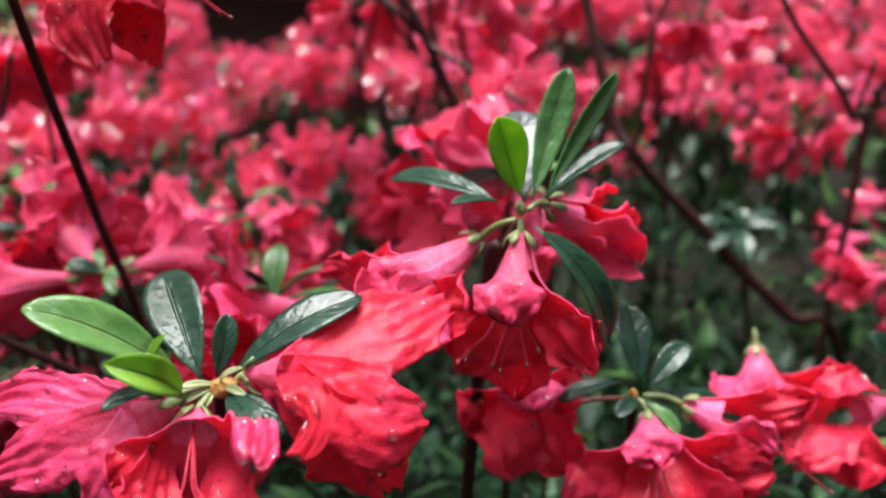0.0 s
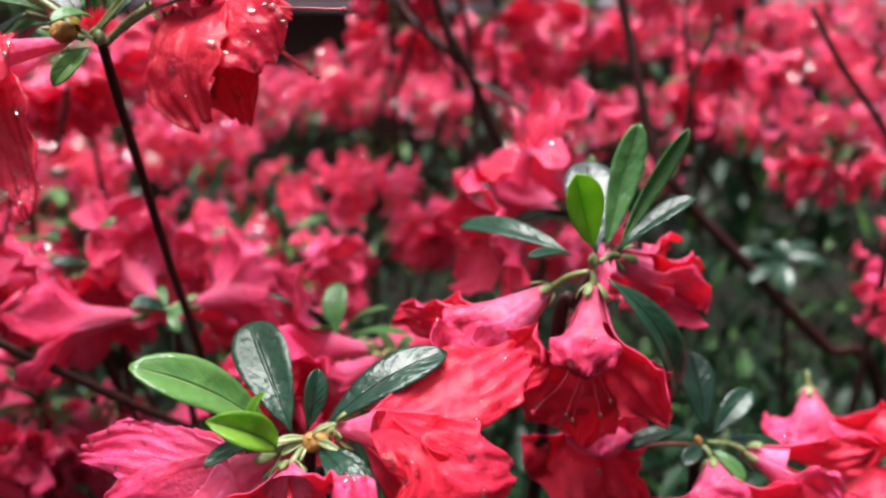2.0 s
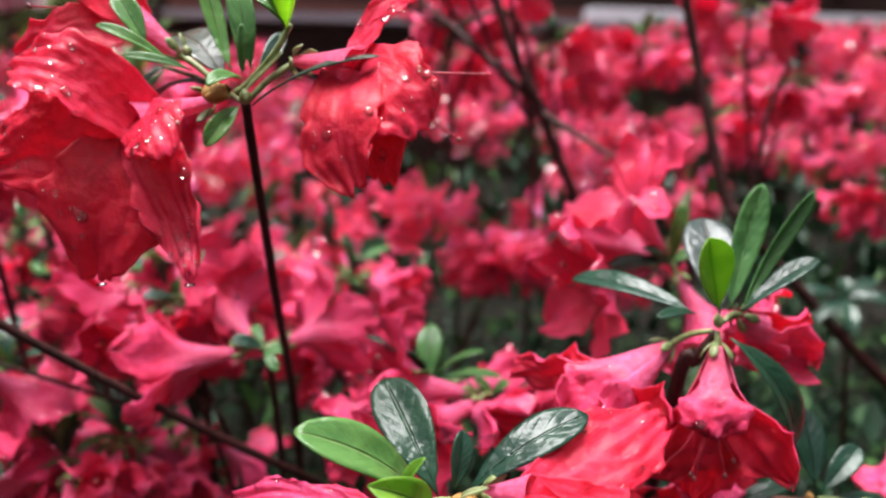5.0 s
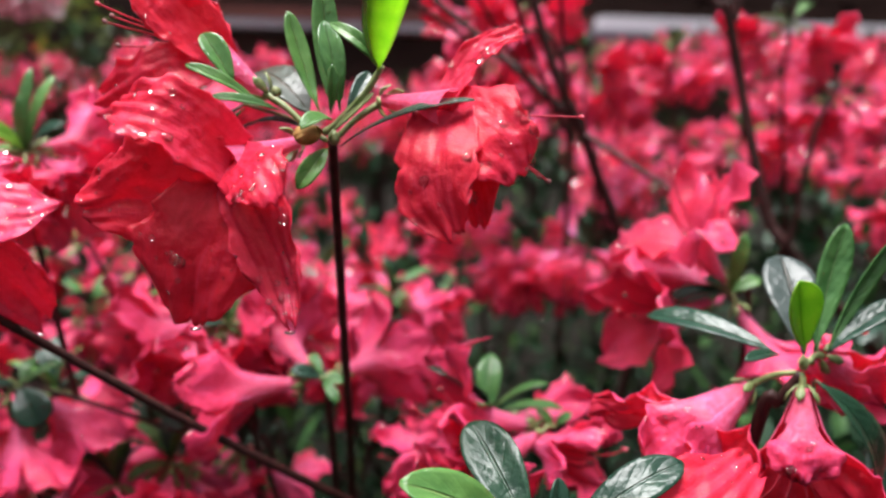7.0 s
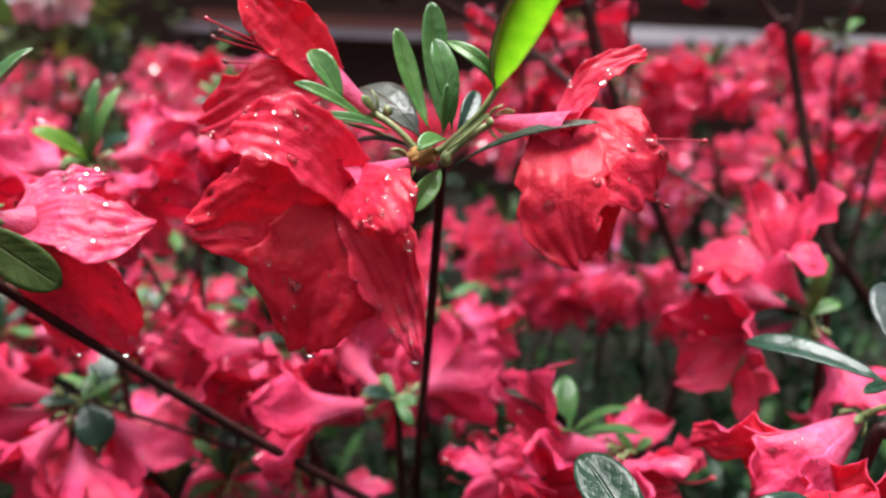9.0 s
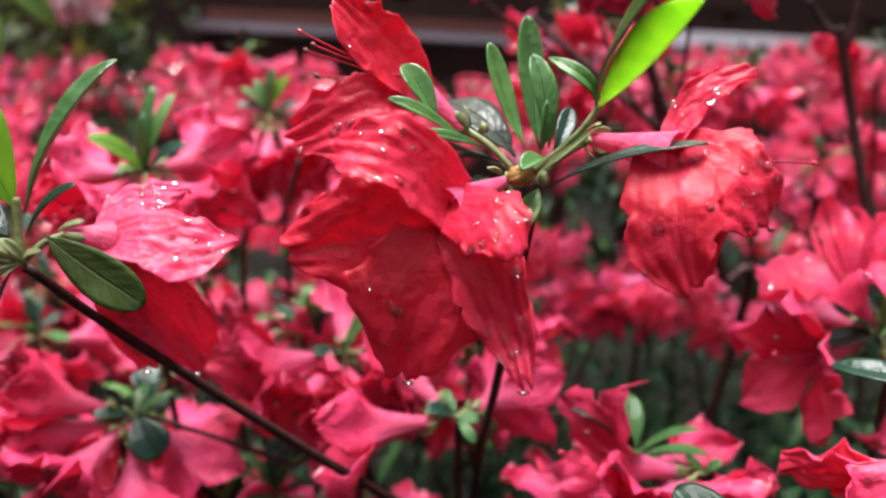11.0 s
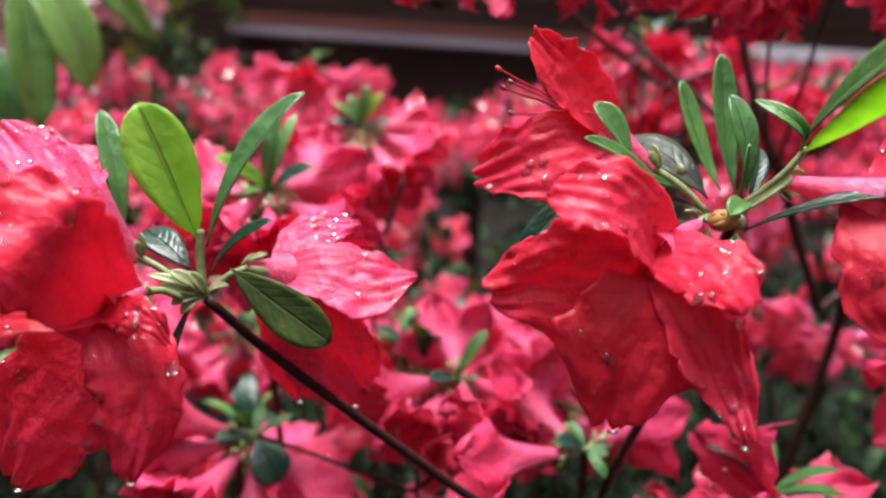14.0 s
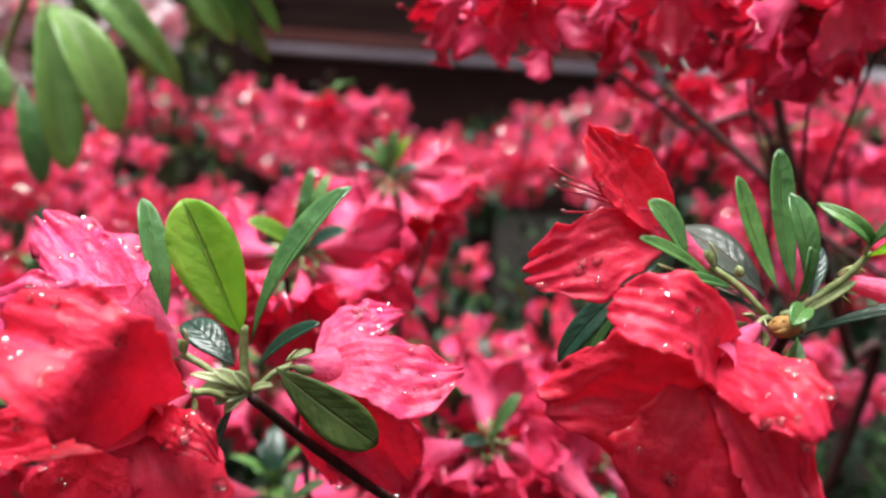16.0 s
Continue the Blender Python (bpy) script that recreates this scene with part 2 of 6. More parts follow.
BUD = plain_material("bud", (0.30, 0.13, 0.035), (0.50, 0.30, 0.10), 450.0, 0.7, 0.0009, 0.0, thin=0.15, gloss=0.25)
STAMEN = plain_material("stamen", (0.50, 0.02, 0.05), (0.66, 0.06, 0.12), 500.0, 0.35, 0.0001, 0.3, thin=0.3)
ANTHER = plain_material("anther", (0.10, 0.02, 0.03), (0.25, 0.06, 0.06), 800.0, 0.5)
SOIL = plain_material("soil", (0.005, 0.0045, 0.004), (0.015, 0.012, 0.009), 60.0, 0.9, 0.01, gloss=0.1)
m, nt, out = material("water")
clear = nt.nodes.new("ShaderNodeBsdfTransparent")
shine = node(nt, "ShaderNodeBsdfGlossy", Roughness=0.03)
film = node(nt, "ShaderNodeFresnel", IOR=1.48)
both = nt.nodes.new("ShaderNodeMixShader")
nt.links.new(film.outputs[0], both.inputs[0])
nt.links.new(clear.outputs[0], both.inputs[1])
nt.links.new(shine.outputs[0], both.inputs[2])
nt.links.new(both.outputs[0], out.inputs[0])
WATER = m
PETAL_WHITE = petal_material("petal_white", (0.75, 0.78, 0.72), (0.80, 0.80, 0.82), (0.8, 0.8, 0.82), veins=0.1)
LEAF_PALE = leaf_material("leaf_pale", (0.17, 0.36, 0.09), (0.26, 0.48, 0.14), (0.33, 0.52, 0.22), 0.4, 0.35)
WOOD = plain_material("dark_timber", (0.018, 0.009, 0.008), (0.042, 0.022, 0.018), 30.0, 0.75, 0.001, 0.0, (0.15, 1, 1), gloss=0.12)
RAIL = plain_material("red_timber", (0.12, 0.028, 0.022), (0.20, 0.05, 0.04), 30.0, 0.4, 0.001, 0.3, (0.15, 1, 1))
BOARD = plain_material("grey_board", (0.20, 0.18, 0.22), (0.38, 0.35, 0.40), 40.0, 0.3, 0.001, 0.5, (0.1, 1, 1))
BOARD_PALE = plain_material("pale_board", (0.50, 0.49, 0.53), (0.72, 0.71, 0.74), 40.0, 0.3, 0.001, 0.5, (0.1, 1, 1))
WALL = plain_material("light_block_wall", (0.10, 0.095, 0.085), (0.2, 0.19, 0.17), 12.0, 0.8, 0.004)


# ---------------------------------------------------------------- mesh builders
def V(*p):
    return np.array(p, dtype=float)


def unit(v):
    v = np.asarray(v, dtype=float)
    return v / max(np.linalg.norm(v), 1e-9)


def make_mesh(name, pieces):
    """One mesh of pieces (verts, faces, uv per vertex or None, material)."""
    verts, faces, uvs, idx, mats = [], [], [], [], []
    for v, f, uv, mat in pieces:
        off = sum(len(x) for x in verts)
        verts.append(np.asarray(v, dtype=float))
        uvs.append(np.zeros((len(v), 2)) if uv is None else np.asarray(uv, dtype=float))
        if mat not in mats:
            mats.append(mat)
        faces += [tuple(int(i) + off for i in q) for q in f]
        idx += [mats.index(mat)] * len(f)
    verts, uvs = np.concatenate(verts), np.concatenate(uvs)
    me = bpy.data.meshes.new(name)
    me.from_pydata(verts.tolist(), [], faces)
    for mat in mats:
        me.materials.append(mat)
    me.polygons.foreach_set("material_index", idx)
    me.polygons.foreach_set("use_smooth", [True] * len(faces))
    layer = me.uv_layers.new(name="uv")
    loops = np.zeros(len(me.loops), dtype=np.int32)
    me.loops.foreach_get("vertex_index", loops)
    layer.data.foreach_set("uv", uvs[loops].ravel())
    me.update()
    return me


def part(name, mesh, parent, label=""):
    ob = new(name, mesh)
    ob.parent = parent
    return tagged(ob, label) if label else ob


def grid_faces(n, m, off=0, flip=False):
    out_faces = []
    for i in range(n - 1):
        for j in range(m - 1):
            a, b = off + i * m + j, off + i * m + j + 1
            c, d = b + m, a + m
            out_faces.append((a, d, c, b) if flip else (a, b, c, d))
    return out_faces


def two_sided(points, normals, uv, n, m, thick, mat_a, mat_b):
    """A thin closed sheet: an upper and an under side with a rim."""
    top, bottom = points + normals * thick / 2, points - normals * thick / 2
    rim = [i for i in range(m)] + [i * m + m - 1 for i in range(1, n)]
    rim += [(n - 1) * m + j for j in range(m - 2, -1, -1)] + [i * m for i in range(n - 2, 0, -1)]
    k = n * m
    ring = [(rim[i], rim[i - 1], rim[i - 1] + k, rim[i] + k) for i in range(len(rim))]
    both = np.concatenate([top, bottom])
    uv2 = np.concatenate([uv, uv])
    side_a, side_b = grid_faces(n, m), grid_faces(n, m, k, True)
    return [(both, side_a + ring, uv2, mat_a), (both[k:], [tuple(i - k for i in q) for q in side_b], uv, mat_b)]


def grid_normals(points, n, m):
    g = points.reshape(n, m, 3)
    du, dv = np.gradient(g, axis=0), np.gradient(g, axis=1)
    nr = np.cross(dv, du)
    nr /= np.maximum(np.linalg.norm(nr, axis=2, keepdims=True), 1e-12)
    return nr.reshape(-1, 3)


def smooth_line(points, per=6):
    """A rounded line through the points."""
    p = [np.asarray(q, dtype=float) for q in points]
    p = [2 * p[0] - p[1]] + p + [2 * p[-1] - p[-2]]
    line = []
    for i in range(1, len(p) - 2):
        for j in range(per):
            t = j / per
            a, b, c, d = p[i - 1], p[i], p[i + 1], p[i + 2]
            line.append(0.5 * (2 * b + (c - a) * t + (2 * a - 5 * b + 4 * c - d) * t * t + (3 * b - a - 3 * c + d) * t ** 3))
    line.append(p[-2])
    return np.array(line)


def tube(points, r0, r1, mat, per=6, sides=8, lump=0.0, seed=0):
    line = smooth_line(points, per)
    n = len(line)
    rng = np.random.RandomState(seed)
    tang = np.gradient(line, axis=0)
    ref = V(0.31, 0.77, 0.55)
    verts = []
    for i in range(n):
        t = unit(tang[i])
        a = unit(np.cross(t, ref))
        b = np.cross(t, a)
        r = (r0 + (r1 - r0) * i / (n - 1)) * (1 + lump * rng.uniform(-1, 1))
        for k in range(sides):
            w = 2 * math.pi * k / sides
            verts.append(line[i] + r * (math.cos(w) * a + math.sin(w) * b))
    faces = []
    for i in range(n - 1):
        for k in range(sides):
            a, b = i * sides + k, i * sides + (k + 1) % sides
            faces.append((a, b, b + sides, a + sides))
    verts += [line[0], line[-1]]
    faces += [(n * sides, (k + 1) % sides, k) for k in range(sides)]
    faces += [(n * sides + 1, (n - 1) * sides + k, (n - 1) * sides + (k + 1) % sides) for k in range(sides)]
    return (np.array(verts), faces, None, mat)


def ball(centre, radius, mat, squash=1.0, axis=(0, 0, 1), rings=6, sides=10):
    z = unit(axis)
    a = unit(np.cross(z, V(0.4, 0.3, 0.86)))
    b = np.cross(z, a)
    c = np.asarray(centre, dtype=float)
    verts, faces = [c + z * radius * squash], []
    for i in range(1, rings):
        w = math.pi * i / rings
        for k in range(sides):
            q = 2 * math.pi * k / sides
            verts.append(c + radius * (math.sin(w) * (math.cos(q) * a + math.sin(q) * b) + squash * math.cos(w) * z))
    verts.append(c - z * radius * squash)
    faces += [(0, 1 + k, 1 + (k + 1) % sides) for k in range(sides)]
    for i in range(rings - 2):
        for k in range(sides):
            p, q = 1 + i * sides + k, 1 + i * sides + (k + 1) % sides
            faces.append((p, p + sides, q + sides, q))
    last, o = len(verts) - 1, 1 + (rings - 2) * sides
    faces += [(last, o + (k + 1) % sides, o + k) for k in range(sides)]
    return (np.array(verts), faces, None, mat)


def leaf_pieces(base, tip, width, up, mat, under=None, bend=0.08, fold=0.3, n=19, m=9, thick=0.00035, seed=0, wavy=0.03, blunt=1.0):
    """A leaf blade with a short stalk from base to tip; up: the way its upper side looks."""
    base, tip = np.asarray(base, dtype=float), np.asarray(tip, dtype=float)
    x = tip - base
    length = np.linalg.norm(x)
    x = x / length
    side = unit(np.cross(x, np.asarray(up, dtype=float)))
    nr = np.cross(side, x)
    rng = np.random.RandomState(seed)
    ph = rng.uniform(0, 6.28, 3)
    pts, uv = [], []
    for i in range(n):
        s = (i / (n - 1)) ** 0.85
        lens = math.sin(math.pi * min(1, s ** (1.15 * blunt))) ** 0.75
        spoon = 1.62 * s * math.sqrt(max(0.0, 1 - s ** 3.2))
        w = width / 2 * max(0.06, 0.4 * lens + 0.6 * spoon) if i < n - 1 else width * 0.05
        if s < 0.14:
            w *= 0.25 + 0.75 * (s / 0.14) ** 1.5
        mid = base + x * length * s + nr * length * bend * (4 * s * (1 - s) - s * s * 0.6)
        for j in range(m):
            v = -1 + 2 * j / (m - 1)
            lift = abs(v) * math.sin(fold) + wavy * math.sin(5 * s + ph[0] + 2 * v) * v * v * 2
            pts.append(mid + side * w * v * math.cos(fold) + nr * w * lift)
            uv.append((j / (m - 1), s))
    pts, uv = np.array(pts), np.array(uv)
    return two_sided(pts, grid_normals(pts, n, m), uv, n, m, thick, mat, under or mat)


def petal_sheet(k, flare, length, width, seed, n=15, m=11, ruffle=1.0, curl=0.0, twist=0.0):
    """One fifth of a funnel-shaped flower about +z: tube and wavy lobe."""
    rng = np.random.RandomState(seed * 7 + k)
    ph = rng.uniform(0, 6.28, 6)
    u = np.linspace(0, 1, n)
    uc = 0.39
    q = np.clip((u - uc) / (1 - uc), 0, 1)
    sm = np.clip((u - 0.25) / 0.5, 0, 1)
    ang = np.radians(7 + 7 * np.clip(u / 0.3, 0, 1) + (flare - 14) * sm * sm * (3 - 2 * sm) + curl * q ** 3)
    ds = length / (n - 1)
    r = 0.0016 + np.concatenate([[0], np.cumsum(np.sin((ang[1:] + ang[:-1]) / 2) * ds)])
    z = np.concatenate([[0], np.cumsum(np.cos((ang[1:] + ang[:-1]) / 2) * ds)])
    half = lobe_width(u, uc, r * 0.64, width, 0.75)
    phi = 2 * math.pi * k / 5 + 0.25 * twist
    pts, uv = [], []
    for i in range(n):
        f = min(1.0, q[i] * 2.2)
        for j in range(m):
            v = -1 + 2 * j / (m - 1)
            a = v * half[i] / r[i]
            arc = (r[i] * math.cos(a), r[i] * math.sin(a))
            flat = (r[i] + 0.12 * half[i] * v * v, half[i] * v * lobe_rim(q[i], v, ph))
            x, y = arc[0] * (1 - f) + flat[0] * f, arc[1] * (1 - f) + flat[1] * f
            off = lobe_wave(q[i], v, ph) * ruffle
            x, zz = x + off * math.cos(ang[i]), z[i] - off * math.sin(ang[i]) + twist * q[i] * half[i] * v
            pts.append((x * math.cos(phi) - y * math.sin(phi), x * math.sin(phi) + y * math.cos(phi), zz))
            uv.append((j / (m - 1), u[i]))
    return np.array(pts), np.array(uv)


def lobe_width(u, uc, inner, width, point=0.55):
    """Half width along a petal: the tube's share, then a broad rounded lobe."""
    q = np.clip((u - uc) / (1 - uc), 0, 1)
    h0 = np.interp(uc, u, inner)
    rise = np.clip(q / 0.5, 0, 1)
    rise = rise * rise * (3 - 2 * rise)
    end = np.maximum(1 - np.clip((q - 0.45) / 0.55, 0, 1) ** (2.6 if point < 0.6 else 1.9), 0.0) ** point
    lobe = np.maximum((h0 + (width - h0) * rise) * end, width * 0.12)
    return np.where(u <= uc, inner, lobe)


def lobe_wave(q, v, ph):
    """Waves, creases and crumples of a lobe, in metres, q from throat to tip, v across."""
    e = abs(v)
    w = 0.0023 * q * math.sin(2.4 * v + ph[0] + 2.5 * q) * e
    w += 0.0013 * q * e * e * math.sin(6 * v + ph[1] + 8 * q)
    w += 0.0012 * q ** 2 * math.sin(7 * q + ph[2] + 3 * v)
    w += 0.0034 * q * noise.noise((q * 2.6 + ph[3], v * 1.7, ph[4])) + 0.0013 * min(1, q * 2) * noise.noise((q * 7.5, v * 5.0, ph[5] + 3))
    w += 0.0019 * q * e ** 4 * math.sin(19 * q + ph[1] * 2 + 3 * v) + 0.0013 * q ** 4 * math.sin(15 * v + ph[2])
    w -= 0.0013 * q * (1 - q * 0.5) * max(0, 1 - 4 * e)
    return w


def lobe_rim(q, v, ph):
    """Uneven outline: a factor on the half width."""
    s = 1.0 if v > 0 else -1.0
    return 1 + min(1, q * 2) * abs(v) ** 2 * (0.24 * noise.noise((q * 4.2, s * 3.1, ph[0] * 3)) + 0.17 * noise.noise((q * 11, s * 2.3, ph[1] * 3)) + 0.10 * noise.noise((q * 27, s * 1.7, ph[2] * 3)))


def turn_to(axis, roll):
    """Rows of the turn that lays +z along axis, rolled about it."""
    return np.array((Vector([float(c) for c in axis]).to_track_quat("Z", "Y").to_matrix() @ Matrix.Rotation(radians(roll), 3, "Z")))


DROP = make_mesh("water_droplet", [ball((0, 0, 0), 1.0, WATER, 0.34, (0, 0, 1), 8, 12)])


def droplet(p, nr, radius, parent):
    ob = part("water_droplet", DROP, parent, "clear raindrop")
    rot = turn_to(nr, 0)
    ob.matrix_local = Matrix.Translation([float(c) for c in p]) @ Matrix(rot.tolist()).to_4x4() @ Matrix.Diagonal((radius, radius, radius * 1.0, 1))
    return ob


def flower(shoot, at, axis, roll=0.0, size=1.0, flare=62.0, lobes=(0, 0, 0, 0, 0), node_at=None, seed=1, stamens=5, reach=1.0, rise=(0, 0, 1), width=0.0145, ruffle=1.0, curl=0.0, drops=9, n=15, m=11, stretch=(1, 1, 1, 1, 1)):
    """A flower whose calyx sits at `at` (thing's own metres) and that opens along axis."""
    at = np.asarray(at, dtype=float)
    axis = unit(axis)
    rot = turn_to(axis, roll)
    start = np.asarray(node_at, dtype=float) if node_at is not None else at - axis * 0.006
    mid = (start + at) / 2 + V(0, 0, 0.0015)
    pieces = [tube([start, mid, at - axis * 0.0002], 0.0007, 0.0009, STALK, 4, 7)]
    for k in range(5):
        w = 2 * math.pi * (k + 0.5) / 5
        d = rot @ V(math.cos(w), math.sin(w), 0.0)
        pieces += leaf_pieces(at - axis * 0.001 + d * 0.001, at + d * 0.0042 + axis * 0.0035, 0.0026, d, STALK, None, 0.05, 0.2, 5, 3)
    fl = part("flower", make_mesh("flower", pieces), shoot)
    rng = np.random.RandomState(seed)
    for k in range(5):
        pts, uv = petal_sheet(k, flare + lobes[k], 0.046 * stretch[k], width, seed, n, m, ruffle, curl, rng.uniform(-0.1, 0.1))
        pts = (pts * size) @ rot.T + at
        nr = grid_normals(pts, n, m)
        part("petal", make_mesh("petal", two_sided(pts, nr, uv, n, m, 0.00028, PETAL_OUT, PETAL_MID)), fl)
        for _ in range(int(rng.poisson(drops / 2.0))):
            i, j = rng.randint(n // 2, n - 1), rng.randint(1, m - 1)
            idx = i * m + j
            s = 1 if nr[idx][2] > 0 else -1
            if abs(nr[idx][2]) > 0.12:
                droplet(pts[idx] + nr[idx] * s * 0.0003, nr[idx] * s, rng.choice([0.00045, 0.0006, 0.0008, 0.0011]), fl)
    mouth = at + axis * 0.012 * size
    for k in range(stamens):
        w = 2 * math.pi * k / max(stamens, 1) + rng.uniform(-0.5, 0.5)
        d = rot @ V(math.cos(w), math.sin(w), 0)
        long = 0.026 * size * reach * rng.uniform(0.75, 1.0) * (1.35 if k == 0 else 1.0)
        up = unit(rise)
        p = [mouth, mouth + axis * long * 0.45 + d * 0.0022, mouth + axis * long * 0.8 + d * 0.0034 + up * 0.0015, mouth + axis * long + d * 0.004 + up * 0.005]
        line = tube(p, 0.00032, 0.00028, STAMEN, 4, 6)
        tip = ball(p[-1], 0.00075, ANTHER if k else STAMEN, 1.5, axis, 5, 7)
        part("stamen" if k else "pistil", make_mesh("stamen", [line, tip]), fl)
    return fl


def led_petal(at, axis, throat, rim, tip, width, seed, twist=0.0, bulge=0.15, cup=0.05, n=25, m=17):
    """A petal from the calyx along the tube and out to its own tip."""
    ph = np.random.RandomState(seed).uniform(0, 6.28, 6)
    gone = tip - throat
    out_way = unit(gone - axis * np.dot(gone, axis))
    side0 = np.cross(axis, out_way)
    edge = throat + out_way * rim
    away = tip - edge
    nr0 = unit(np.cross(side0, unit(away)))
    mid = edge + away * 0.5 - nr0 * np.linalg.norm(away) * bulge
    line = smooth_line([at + out_way * 0.0016, (at + throat) / 2 + out_way * (0.0008 + rim * 0.5), edge, mid, tip], 10)
    seg = np.concatenate([[0], np.cumsum(np.linalg.norm(np.diff(line, axis=0), axis=1))])
    at_edge = seg[20] / seg[-1]
    us = np.linspace(0, 1, n)
    cl = np.stack([np.interp(us * seg[-1], seg, line[:, c]) for c in range(3)], axis=1)
    tan = np.gradient(cl, axis=0)
    uc = at_edge * 0.86
    rad = 0.0017 + (rim - 0.0017) * np.clip(us / at_edge, 0, 1) ** 1.2
    half = lobe_width(us, uc, rad * 0.75, width / 2)
    pts, uv = [], []
    for i in range(n):
        q = max(0.0, (us[i] - uc) / (1 - uc))
        f = min(1.0, q * 2.5)
        t = unit(tan[i])
        nr = unit(np.cross(side0, t))
        w = twist * min(1.0, q * 1.6)
        sd, nn = side0 * math.cos(w) + nr * math.sin(w), nr * math.cos(w) - side0 * math.sin(w)
        for j in range(m):
            v = -1 + 2 * j / (m - 1)
            a = v * half[i] / rad[i]
            arc = side0 * rad[i] * math.sin(a) - out_way * rad[i] * (1 - math.cos(a)) if f < 1 else 0
            flat = sd * half[i] * v * lobe_rim(q, v, ph) + nn * (cup * half[i] * v * v + lobe_wave(q, v, ph))
            tip_cut = t * 0.16 * half[i] * q ** 4 * noise.noise((v * 3.2, ph[4], ph[5]))
            pts.append(cl[i] + arc * (1 - f) + flat * f + tip_cut)
            uv.append((j / (m - 1), min(1.0, 0.4 * us[i] / uc if us[i] < uc else 0.4 + 0.6 * q)))
    return np.array(pts), np.array(uv)


def free_petal(spine, halves, side, cup, seed, n=33, m=27):
    """A lobe laid along a line of its own from the throat, with half widths along it and a rounded, uneven end."""
    ph = np.random.RandomState(seed).uniform(0, 6.28, 6)
    line = smooth_line(spine, 10)
    seg = np.concatenate([[0], np.cumsum(np.linalg.norm(np.diff(line, axis=0), axis=1))])
    us = np.linspace(0, 1, 61)
    cl = np.stack([np.interp(us * seg[-1], seg, line[:, c]) for c in range(3)], axis=1)
    wide = np.interp(us * seg[-1], seg, np.interp(np.arange(len(line)) / 10, np.arange(len(halves)), halves))
    wide = np.convolve(np.concatenate([[wide[0]] * 5, wide, [wide[-1]] * 5]), np.ones(11) / 11, "valid")
    tan = np.gradient(cl, axis=0)
    side = np.asarray(side, dtype=float)
    reach = seg[-1] / 0.03
    pts, uv = [], []
    for i in range(n):
        for j in range(m):
            v = -1 + 2 * j / (m - 1)
            e = abs(v)
            # the rounded end: the rim stops short of the middle
            stop = 1 - 0.30 * e ** 2.4 - 0.05 * max(0.0, 1 - 4 * e) + 0.05 * noise.noise((v * 4.0, ph[4], ph[5])) + 0.03 * noise.noise((v * 11.0, ph[2], ph[3]))
            q = max(0.0, min(1.0, i / (n - 1) * stop))
            c, t = [np.array([np.interp(q, us, a[:, k]) for k in range(3)]) for a in (cl, tan)]
            t = unit(t)
            sd = unit(side - t * np.dot(side, t))
            nn = np.cross(sd, t)
            w = np.interp(q, us, wide)
            gutter = 0.35 * max(0.0, 1 - q * 2.5)
            # pleats that fan out of the throat and fade, and a crumpled rim
            pleat = 0.0006 * w / 0.01 * noise.noise((v * 4.5, q * 0.8, ph[0] * 3)) * min(1, q * 4) * max(0.0, 1 - q * 1.4)
            crumple = 0.0007 * e ** 3 * q * math.sin(34 * q + ph[1] + 2 * v) + 0.0006 * q * noise.noise((q * 9, v * 6, ph[3]))
            pts.append(c + sd * w * v * lobe_rim(q, v, ph) + nn * ((cup + gutter) * w * v * v + lobe_wave(q, v, ph) * 0.42 * reach + pleat + crumple))
            uv.append((j / (m - 1), 0.36 + 0.64 * q))
    return np.array(pts), np.array(uv)


